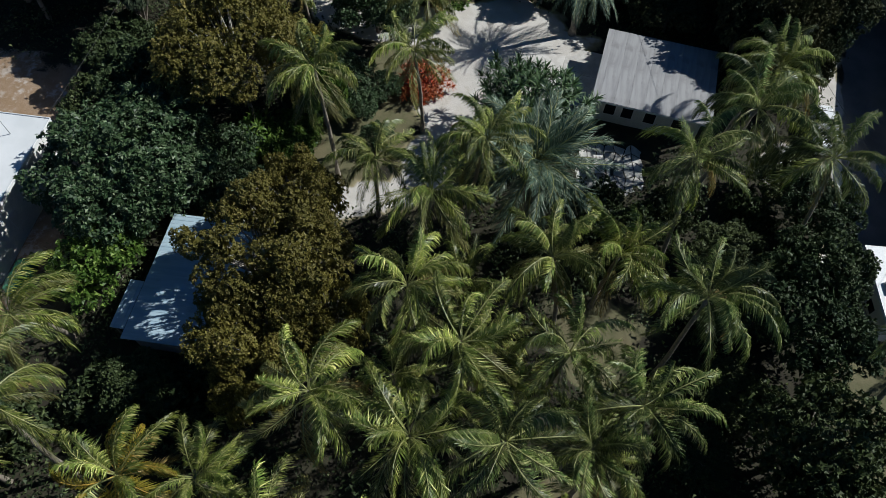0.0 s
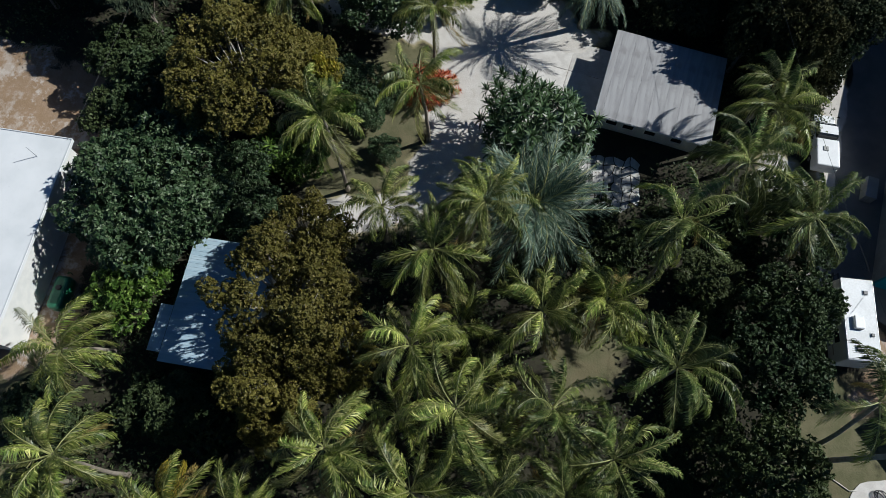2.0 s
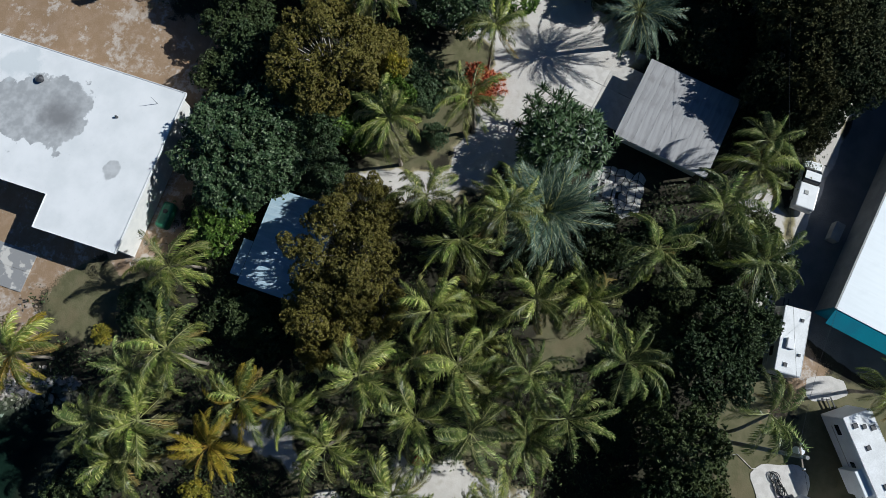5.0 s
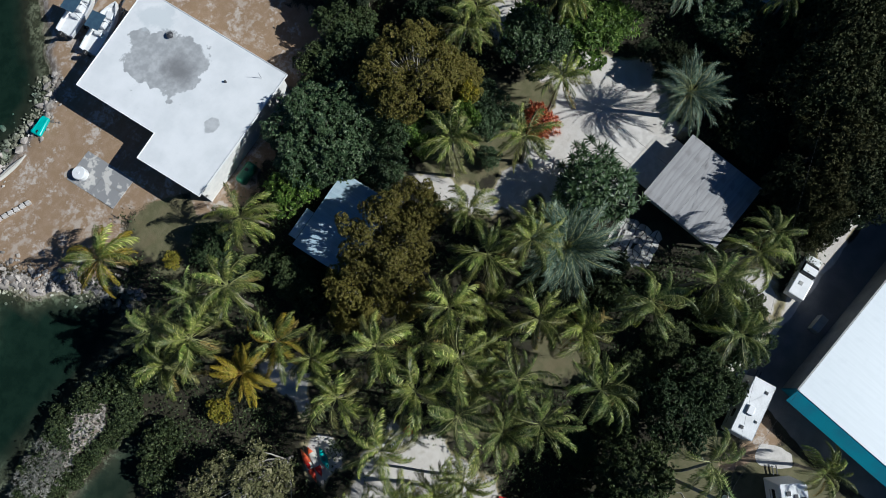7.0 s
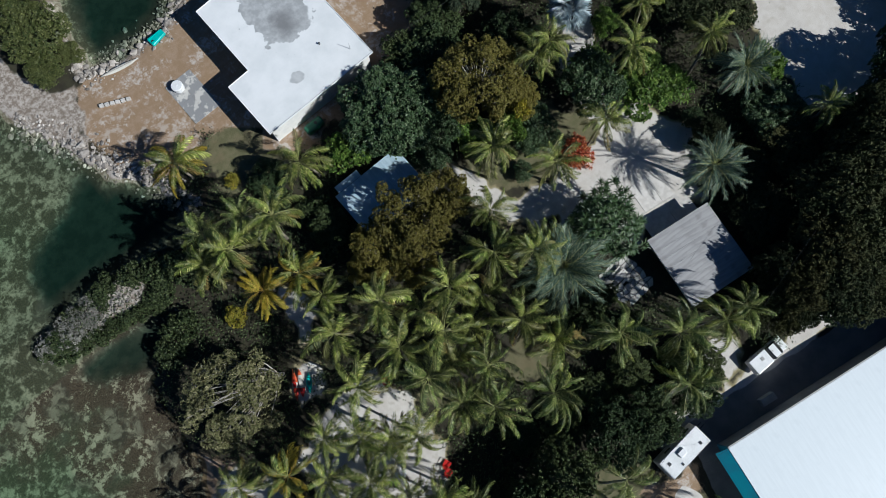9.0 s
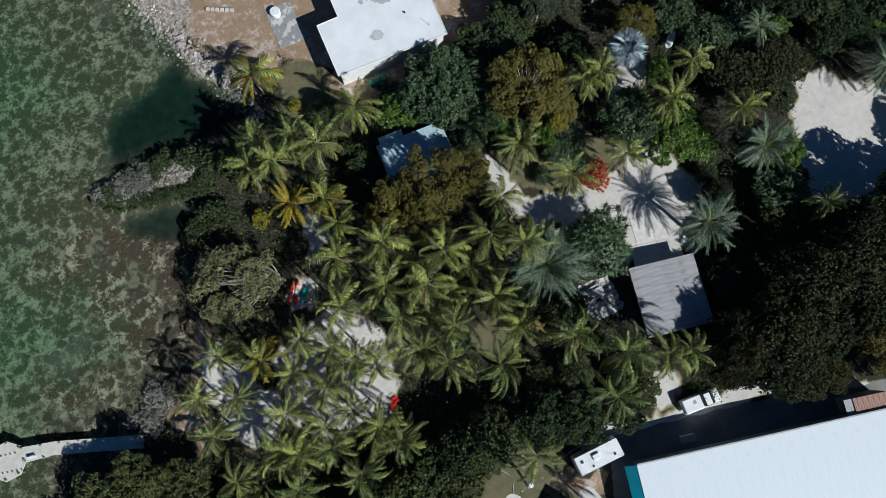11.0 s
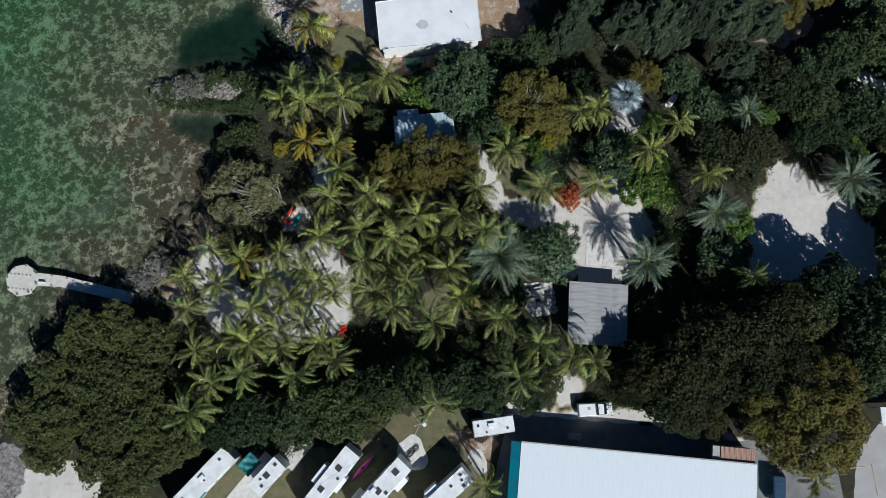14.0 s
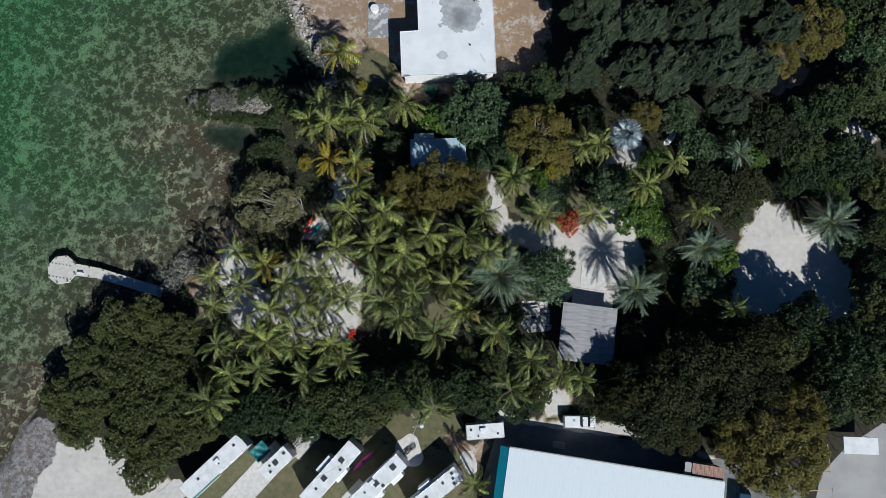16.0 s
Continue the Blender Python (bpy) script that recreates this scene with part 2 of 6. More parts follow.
def sheet_metal(name, a, b, dark, along="X", rough=0.45):
    """Weathered sheet roofing with streaks that run down the slope."""
    n = Nodes(name)
    mp = n.add("ShaderNodeMapping")
    mp.inputs["Scale"].default_value = (0.25, 3.0, 1) if along == "X" else (3.0, 0.25, 1)
    n.link(n.tc.outputs["Object"], mp.inputs["Vector"])
    streak = n.add("ShaderNodeTexNoise", Scale=1.0, Detail=5.0)
    n.link(mp.outputs[0], streak.inputs["Vector"])
    col = n.mix(n.ramp(streak.outputs["Fac"], 0.35, 0.65), a, b)
    col = n.mix(n.math("MULTIPLY", n.ramp(n.noise(0.6, 6), 0.52, 0.72), 0.6), col, dark)
    n.bump(n.noise(9, 3), 0.1, 0.01)
    return n.finish(col, rough, 0.0, 0.4)


M["house_roof"] = stained_roof()
M["shed_roof"] = sheet_metal("grey_sheet_roof", (0.37, 0.365, 0.37), (0.28, 0.275, 0.28), (0.21, 0.2, 0.2))
M["blue_roof"] = sheet_metal("pale_blue_sheet_roof", (0.48, 0.6, 0.68), (0.38, 0.51, 0.6), (0.24, 0.34, 0.42), "Y")
M["big_roof"] = sheet_metal("white_sheet_roof", (0.72, 0.77, 0.8), (0.69, 0.74, 0.77), (0.64, 0.69, 0.72), "Y", 0.4)
M["rust"] = sheet_metal("rusty_sheet_roof", (0.36, 0.17, 0.11), (0.42, 0.33, 0.29), (0.22, 0.09, 0.06), "Y", 0.7)


# ---- makers of meshes ----
def mesh_of(name, verts, faces, mats, index=None, smooth=False):
    me = bpy.data.meshes.new(name)
    me.from_pydata([tuple(v) for v in verts], [], [tuple(f) for f in faces])
    for m in mats if isinstance(mats, (list, tuple)) else [mats]:
        me.materials.append(m)
    if index is not None:
        me.polygons.foreach_set("material_index", np.asarray(index, dtype=np.int32))
    if smooth:
        me.polygons.foreach_set("use_smooth", np.ones(len(me.polygons), dtype=bool))
    me.update()
    return me


def child(name, me, parent, m=None, label=""):
    ob = new(name, me)
    ob.parent = parent
    if m is not None:
        ob.matrix_basis = m
    if label:
        ob["label"] = label
    return ob


def part(name, bm, material, parent, label="", m=None):
    me = bpy.data.meshes.new(name)
    bm.normal_update()
    bm.to_mesh(me)
    bm.free()
    me.materials.append(material)
    return child(name, me, parent, m, label)


def thing(name, label, category, m=None, group="", kind=""):
    ob = new(name)
    ob.empty_display_size = 0.3
    if m is not None:
        ob.matrix_basis = m
    return tagged(ob, label, category, group, kind)


def box(sx, sy, sz, x=0, y=0, z=0, bevel=0.0, segments=2):
    """A box on z, centred on x, y, with rounded edges."""
    bm = bmesh.new()
    bmesh.ops.create_cube(bm, size=1)
    bmesh.ops.transform(bm, verts=bm.verts, matrix=Matrix.Translation((x, y, z + sz / 2)) @ Matrix.Diagonal((sx, sy, sz, 1)))
    if bevel:
        bmesh.ops.bevel(bm, geom=list(bm.edges), offset=bevel, segments=segments, affect="EDGES", profile=0.5)
    return bm


def rod(r1, r2, h, x=0, y=0, z=0, sides=12, bevel=0.0):
    bm = bmesh.new()
    bmesh.ops.create_cone(bm, cap_ends=True, segments=sides, radius1=r1, radius2=r2, depth=h)
    bmesh.ops.translate(bm, verts=bm.verts, vec=(x, y, z + h / 2))
    if bevel:
        bmesh.ops.bevel(bm, geom=[e for e in bm.edges if abs(e.verts[0].co.z - e.verts[1].co.z) < 1e-5], offset=bevel, segments=2, affect="EDGES")
    return bm


def turned(bm, m):
    bmesh.ops.transform(bm, verts=bm.verts, matrix=m)
    return bm


def joined(*bms):
    out = bmesh.new()
    for b in bms:
        me = bpy.data.meshes.new("tmp")
        b.to_mesh(me)
        out.from_mesh(me)
        b.free()
        bpy.data.meshes.remove(me)
    return out


def prism(points, z0, z1):
    """A plan outline raised from z0 to z1."""
    bm = bmesh.new()
    low = [bm.verts.new((x, y, z0)) for x, y in points]
    top = [bm.verts.new((x, y, z1)) for x, y in points]
    bm.faces.new(top)
    bm.faces.new(low[::-1])
    n = len(points)
    for i in range(n):
        bm.faces.new((low[i], low[(i + 1) % n], top[(i + 1) % n], top[i]))
    bmesh.ops.recalc_face_normals(bm, faces=bm.faces)
    return bm


def tube(points, radii, sides=6):
    """Vertices and faces of a tapered tube along the points."""
    pts = [Vector(p) for p in points]
    verts, faces = [], []
    for i, p in enumerate(pts):
        d = (pts[min(i + 1, len(pts) - 1)] - pts[max(i - 1, 0)]).normalized()
        u = d.cross(Vector((0.3, 1, 0.2))).normalized()
        w = d.cross(u)
        for k in range(sides):
            a = 2 * math.pi * k / sides
            verts.append(p + radii[i] * (math.cos(a) * u + math.sin(a) * w))
    for i in range(len(pts) - 1):
        for k in range(sides):
            a, b = i * sides + k, i * sides + (k + 1) % sides
            faces.append((a, b, b + sides, a + sides))
    faces.append(tuple(range((len(pts) - 1) * sides, len(pts) * sides)))
    return verts, faces


def tubes(list_of_tubes):
    verts, faces = [], []
    for v, f in list_of_tubes:
        k = len(verts)
        verts += v
        faces += [tuple(i + k for i in q) for q in f]
    return verts, faces


# ---- ground, sea ----
SHORE = [(34, 72), (24.5, 69.5), (20, 65.5), (16.5, 61.6), (14.6, 60.2), (10.6, 59.8), (5.5, 60.3), (3, 61.5), (4, 65), (5.5, 71), (4, 80), (2, 95), (-14, 95), (-13, 75), (-11, 66), (-9.5, 61.5), (-7.6, 57),
         (-5.8, 50.5), (-3.9, 46.7), (-1.6, 43), (0.4, 39), (1.2, 36.2), (-2.5, 34.5), (-8.9, 37), (-16.9, 36.8), (-22.8, 35.4), (-23.5, 33.4),
         (-20.7, 32.1), (-14.8, 31.2), (-9.5, 30.0), (-8.2, 28.6), (-10, 26.4), (-13.5, 25), (-15.7, 23.9), (-16.4, 19.5)]
SHORE += [(-17.4, 12.4), (-19.2, 8), (-21.2, 5), (-25, 2.4), (-33, 0.6), (-39, -1), (-42, -4), (-44, -8), (-46.6, -12), (-48.6, -16.4), (-51.4, -21.5),
          (-55.5, -28), (-62, -38), (-80, -70), (-140, -160), (300, -160), (300, 200), (60, 200), (48, 90), (40, 76)]


def signed(px, py, poly):
    """Distance from a plan outline, plus inside it and minus outside."""
    best = np.full(px.shape, 1e9)
    inside = np.zeros(px.shape, dtype=bool)
    n = len(poly)
    for i in range(n):
        ax, ay = poly[i]
        bx, by = poly[(i + 1) % n]
        dx, dy = bx - ax, by - ay
        u = np.clip(((px - ax) * dx + (py - ay) * dy) / (dx * dx + dy * dy + 1e-9), 0, 1)
        best = np.minimum(best, (px - ax - u * dx) ** 2 + (py - ay - u * dy) ** 2)
        cross = (ay > py) != (by > py)
        xi = (bx - ax) * (py - ay) / (by - ay if by != ay else 1e-9) + ax
        inside ^= cross & (px < xi)
    return np.where(inside, 1, -1) * np.sqrt(best)


def ripple(x, y, s, seed):
    """Smooth cheap noise from a few waves, about -1 to 1."""
    r = np.random.RandomState(seed)
    out = 0 * x
    for k in range(7):
        a, f = r.rand() * 6.283, s * (0.6 + 1.8 * r.rand())
        out = out + np.sin(f * (x * np.cos(a) + y * np.sin(a)) + r.rand() * 6.283 + 1.3 * np.sin(0.7 * f * (x * np.sin(a) - y * np.cos(a))))
    return out / 3.2


def axis(lo, hi, step, far):
    mid = np.arange(lo, hi + step / 2, step)
    grow, d, p = [], step, 0.0
    while p < far:
        d *= 1.35
        p += d
        grow.append(p)
    grow = np.array(grow)
    return np.concatenate([lo - grow[::-1], mid, hi + grow])


LAGOON = [(-20.5, 37.6), (-20.2, 43.5), (-17.6, 46.5), (-11, 48.6), (-7, 51.6), (-4, 49.5), (-1.2, 44), (0.6, 38.5), (-2.5, 35.4), (-9, 36.6)]


def land_height(x, y, rough=1.0):
    d = signed(x, y, SHORE) + 0.5 * ripple(x, y, 0.9, 3) * rough
    land = np.clip(d / 2.2, 0, 1)
    h = -0.75 + 0.75 * land * land * (3 - 2 * land)
    h = np.where(d < 0, -0.75 - np.clip(-d * 0.045, 0, 0.9), h)
    return h - 0.6 * wet_at(x, y, d) + np.where(d > 1, 0.05 * ripple(x, y, 0.5, 8), 0), d


def wet_at(x, y, d):
    """How deep and dark the water stands: the lagoon, the canal and the weedy pool."""
    basin = np.clip(signed(x, y, LAGOON) / 2.0, 0, 1)
    pool = np.clip(signed(x, y, [(-21, 30.4), (-16, 30), (-8.6, 29), (-10.2, 26.4), (-14, 25.3), (-17, 26.6), (-20.5, 28.6)]) / 1.2 + 0.6, 0, 1)
    canal = np.clip(signed(x, y, [(2, 61), (5, 59.5), (11, 59), (15, 60), (18, 62.5), (22, 68), (30, 72), (36, 130), (2, 130), (4, 75)]) / 2.0, 0, 1)
    return np.maximum(np.maximum(basin, canal) * np.clip(-d / 2.0, 0, 1), 0.8 * pool * np.clip(-d / 0.7, 0, 1))


def grid_mesh(name, xs, ys, z, mats):
    nx, ny = len(xs), len(ys)
    gx, gy = np.meshgrid(xs, ys)
    co = np.stack([gx.ravel(), gy.ravel(), z.ravel()], 1)
    i = (np.arange(ny - 1)[:, None] * nx + np.arange(nx - 1)[None]).ravel()
    quads = np.stack([i, i + 1, i + nx + 1, i + nx], 1)
    me = bpy.data.meshes.new(name)
    me.vertices.add(len(co))
    me.vertices.foreach_set("co", co.ravel())
    me.loops.add(quads.size)
    me.loops.foreach_set("vertex_index", quads.ravel().astype(np.int32))
    me.polygons.add(len(quads))
    me.polygons.foreach_set("loop_start", np.arange(0, quads.size, 4, dtype=np.int32))
    me.polygons.foreach_set("use_smooth", np.ones(len(quads), dtype=bool))
    me.materials.append(mats)
    me.update(calc_edges=True)
    me.validate()
    return me


def put_attr(me, name, values):
    a = me.attributes.new(name, "FLOAT", "POINT")
    a.data.foreach_set("value", np.asarray(values, dtype=np.float32).ravel())


def ground_material():
    n = Nodes("ground")
    coarse, mid, fine = n.noise(0.12, 5), n.noise(0.9, 6, 0.6), n.noise(7, 4, 0.6)
    tiny = n.noise(30, 2)
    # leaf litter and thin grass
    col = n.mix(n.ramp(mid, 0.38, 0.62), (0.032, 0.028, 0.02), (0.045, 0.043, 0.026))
    grass = n.mix(n.ramp(mid, 0.35, 0.65), (0.112, 0.11, 0.056), (0.155, 0.142, 0.08))
    grass = n.mix(n.math("MULTIPLY", n.ramp(n.noise(0.28, 5, 0.6), 0.48, 0.64), 0.45), grass, (0.17, 0.135, 0.08))
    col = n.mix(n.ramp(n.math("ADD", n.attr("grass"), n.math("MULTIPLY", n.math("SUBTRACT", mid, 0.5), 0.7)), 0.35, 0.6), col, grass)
    dirt = n.mix(n.ramp(mid, 0.4, 0.62), (0.29, 0.2, 0.125), (0.33, 0.235, 0.16))
    dirt = n.mix(n.ramp(n.math("ADD", mid, n.math("MULTIPLY", n.math("SUBTRACT", coarse, 0.5), 1.0)), 0.58, 0.72), dirt, (0.42, 0.35, 0.29))
    dirt = n.mix(n.ramp(n.math("ADD", n.noise(2.0, 6, 0.7), n.math("MULTIPLY", n.math("SUBTRACT", n.noise(0.35, 4), 0.5), 1.1)), 0.54, 0.74), dirt, (0.5, 0.44, 0.39))
    col = n.mix(n.ramp(n.math("ADD", n.attr("dirt"), n.math("MULTIPLY", n.math("SUBTRACT", fine, 0.5), 0.5)), 0.4, 0.6), col, dirt)
    sand = n.mix(n.ramp(mid, 0.35, 0.65), (0.62, 0.585, 0.545), (0.56, 0.52, 0.475))
    sand = n.mix(n.ramp(n.noise(0.5, 4), 0.58, 0.74), sand, (0.47, 0.43, 0.37))
    edge = n.math("ADD", n.attr("sand"), n.math("MULTIPLY", n.math("SUBTRACT", mid, 0.5), 0.5))
    col = n.mix(n.ramp(edge, 0.18, 0.42), col, (0.3, 0.26, 0.15))
    col = n.mix(n.ramp(edge, 0.38, 0.6), col, sand)
    road = n.mix(n.ramp(n.noise(0.3, 5), 0.35, 0.65), (0.16, 0.158, 0.157), (0.24, 0.232, 0.222))
    col = n.mix(n.ramp(n.attr("road"), 0.4, 0.6), col, road)
    pave = n.mix(n.ramp(n.noise(0.25, 5), 0.35, 0.65), (0.36, 0.35, 0.345), (0.42, 0.41, 0.4))
    col = n.mix(n.ramp(n.attr("paving"), 0.45, 0.55), col, pave)
    # shore of pale rock and weed, then the sea bed with its weed meadows
    rock = n.mix(n.ramp(n.noise(1.6, 6, 0.68), 0.4, 0.62), (0.22, 0.18, 0.145), (0.47, 0.42, 0.375))
    col = n.mix(n.ramp(n.attr("rock"), 0.35, 0.65), col, rock)
    marl = n.mix(n.ramp(mid, 0.4, 0.6), (0.29, 0.285, 0.285), (0.17, 0.145, 0.13))
    marl = n.mix(n.ramp(n.noise(2.2, 6, 0.7, 1.2), 0.5, 0.62), marl, (0.1, 0.085, 0.075))
    marl = n.mix(n.ramp(n.noise(1.3, 6, 0.7, 0.8), 0.6, 0.68), marl, (0.5, 0.44, 0.4))
    col = n.mix(n.ramp(n.math("ADD", n.attr("marl"), n.math("MULTIPLY", n.math("SUBTRACT", mid, 0.5), 0.6)), 0.38, 0.62), col, marl)
    weed, weed2, weed3 = n.noise(0.16, 5, 0.6, 0.4), n.noise(0.8, 6, 0.66, 0.6), n.noise(2.4, 5, 0.62, 0.3)

    bent = n.tree.nodes.new("ShaderNodeVectorMath")
    bent.operation = "MULTIPLY_ADD"
    warp = n.add("ShaderNodeTexNoise", Scale=0.8, Detail=4.0, Roughness=0.65)
    n.link(n.tc.outputs["Object"], warp.inputs["Vector"])
    n.link(warp.outputs["Color"], bent.inputs[0])
    bent.inputs[1].default_value = (1.6, 1.6, 0.0)
    n.link(n.tc.outputs["Object"], bent.inputs[2])
    clump = n.add("ShaderNodeTexVoronoi", Scale=0.75)
    n.link(bent.outputs[0], clump.inputs["Vector"])
    tufts = n.math("MULTIPLY", clump.outputs["Distance"], 0.75)
    for noise_out, weight in ((weed, 0.9), (weed2, 1.4), (weed3, 1.2)):
        tufts = n.math("ADD", tufts, n.math("MULTIPLY", n.math("SUBTRACT", noise_out, 0.5), weight))
    pale = n.math("MULTIPLY", n.ramp(tufts, 0.24, 0.76), n.ramp_to(n.ramp(weed3, 0.35, 0.6), 0.6, 1.0))
    meadow = n.mix(n.ramp(fine, 0.35, 0.65), (0.046, 0.05, 0.034), (0.085, 0.085, 0.058))
    bed = n.mix(pale, meadow, (0.29, 0.295, 0.225))
    far_bed = n.mix(pale, n.mix(n.ramp(weed3, 0.4, 0.6), (0.065, 0.09, 0.055), (0.1, 0.135, 0.085)), (0.26, 0.32, 0.22))
    bed = n.mix(n.attr("deep"), bed, far_bed)
    bed = n.mix(n.math("MULTIPLY", n.ramp(n.noise(0.09, 3), 0.56, 0.68), 0.45), bed, (0.16, 0.165, 0.15))
    strew = n.ramp(n.math("ADD", tufts, n.math("MULTIPLY", n.math("SUBTRACT", fine, 0.5), 0.6)), 0.38, 0.72)
    wrack = n.mix(strew, n.mix(n.ramp(fine, 0.4, 0.6), (0.05, 0.034, 0.026), (0.11, 0.085, 0.066)), (0.38, 0.35, 0.28))
    wrack = n.mix(n.ramp(n.noise(0.22, 4), 0.45, 0.62), wrack, n.mix(n.ramp(weed2, 0.42, 0.6), (0.06, 0.052, 0.042), (0.2, 0.185, 0.15)))
    bed = n.mix(n.ramp(n.math("ADD", n.attr("wrack"), n.math("MULTIPLY", n.math("SUBTRACT", weed, 0.5), 1.6)), 0.25, 0.75), bed, wrack)
    bed = n.mix(n.attr("mud"), bed, n.mix(n.ramp(mid, 0.4, 0.6), (0.05, 0.052, 0.04), (0.075, 0.072, 0.056)))
    col = n.mix(n.ramp(n.attr("sea"), 0.4, 0.6), col, bed)
    col = n.vary(col, tiny, 0.85, 1.15)
    n.bump(fine, 0.5, 0.06)
    return n.finish(col, 0.92, 0.0, 0.25)


def water_material():
    n = Nodes("sea_water")
    tint = n.mix(n.attr("deep"), (0.76, 0.82, 0.72), (0.31, 0.64, 0.44))
    tint = n.mix(n.attr("basin"), tint, (0.12, 0.31, 0.27))
    clear = n.add("ShaderNodeBsdfTransparent")
    n.link(tint, clear.inputs["Color"])
    gloss = n.add("ShaderNodeBsdfGlossy", Roughness=0.12)
    wave = n.add("ShaderNodeBump", Strength=0.35, Distance=0.05)
    n.link(n.noise(1.3, 4), wave.inputs["Height"])
    n.link(wave.outputs["Normal"], gloss.inputs["Normal"])
    fres = n.add("ShaderNodeFresnel", IOR=1.33)
    both = n.tree.nodes.new("ShaderNodeMixShader")
    n.link(fres.outputs[0], both.inputs["Fac"])
    n.link(clear.outputs[0], both.inputs[1])
    n.link(gloss.outputs[0], both.inputs[2])
    n.link(both.outputs[0], n.out.inputs["Surface"])
    return n.mat


SAND = [
    [(27.9, 20.5), (28.3, 16), (28.3, 13.2), (29.3, 9.6), (33.6, 6.2), (36, 3), (39, -1.8), (50, -3), (54.5, 3.5), (53.2, 8), (51.4, 12), (51.6, 18), (56, 23), (52, 26), (48, 20), (46, 14), (40, 13), (33, 12.4), (30.4, 14.6), (30.0, 20)],
    [(74.6, 14.2), (73.2, 10), (71, 7.6), (69.4, 4.5), (68.6, -4), (70, -8), (83, -8), (89, -5.5), (88, 1), (86.5, 4.6), (81, 9.6), (77.8, 12)],
    [(1, 8), (5.6, 7.2), (6.4, 2), (5.6, -5), (3, -8), (-3, -7), (-4, -2), (0.5, 0), (1.5, 4)],
    [(-16.6, 9), (-14, 8.6), (-11.5, 4), (-9, 0), (-11, -6), (-16, -4), (-17.6, 2.5)],
]
SAND += [
    [(-7.5, 5.5), (1.5, 7.5), (5.6, 2), (3.6, -6), (-3, -8.5), (-9.5, -4)],
    [(-8, 4.5), (-4.4, 5.2), (-1.5, 3), (-3.5, -1), (-7, -3)],
    [(-47, -19.5), (-44, -21), (-36, -22.5), (-26, -29.5), (-22, -42), (-60, -42), (-50, -29)],
    [(24, -20.5), (29, -21.2), (50, -23.4), (52, -25), (30, -23.8), (25, -23.6)],
]
SAND += [
    [(59.5, -27.0), (62.6, -28.2), (66, -31.4), (64.6, -32.6)], [(35.5, -17.6), (39.6, -16.8), (40.4, -20.4), (36.0, -21.0)],
    [(1.5, 15), (4.2, 16.5), (5, 20), (3, 22)],
    [(-3.6, 9.8), (-0.8, 9.2), (1.6, 12.2), (0, 14), (-2.2, 13.6)],
    [(88, 22), (92, 26), (96, 24), (93, 20)],
]
ISLAND = [(29.9, 19.5), (30.4, 14.6), (32.6, 11.9), (36, 10.4), (42.5, 9.6), (46.2, 11), (46.5, 14.5), (43, 18), (36, 22)]
DIRT = [[(-24, 12.5), (-15, 13), (-13.6, 9.4), (-16.8, 8.4), (-17.4, 2.5), (-16, -2.5), (-20, -3), (-24, 3)], [(-2, 57.5), (1, 59.5), (5, 59.2), (14, 59.4), (19, 64), (25, 68.5), (34, 71), (46, 70), (41, 48), (38.6, 37.5), (31, 34), (14.5, 34), (13.5, 41), (8.5, 43.6), (2, 41.5), (-3, 47.5)], [(74, 35), (80, 40), (86, 36), (80, 31)], [(18.2, -23.0), (23.5, -24.9), (28, -25.8), (25, -27.6), (21, -25.4)]]
GRASS = [[(6, 36), (13, 33), (14, 38), (12, 43), (6, 42)], [(8, 1), (8.5, -5), (11.5, -6), (12.5, -1)], [(18.5, -1), (17, -5), (21.5, -8), (24, -5), (22.5, -1.5)], [(10, -20.2), (15.5, -19.0), (22, -19.8), (22.6, -24.6), (9, -25)], [(-24, -33), (-12, -24), (14, -24), (24, -27), (24, -40), (-24, -44)], ISLAND]
ROAD = [[(28.6, -21.6), (50, -25.5), (60, -28.5), (76, -31), (76, -60), (22, -60), (25.5, -30)]]
PAVING = [[(76, -44), (79.5, -32), (84, -28), (92, -23.5), (130, -22), (130, -70), (76, -70)]]


def most(x, y, polys):
    out = np.full(x.shape, -1e9)
    for p in polys:
        out = np.maximum(out, signed(x, y, p))
    return out


def soft01(d, w):
    return np.clip(0.5 + d / (2 * w), 0, 1)


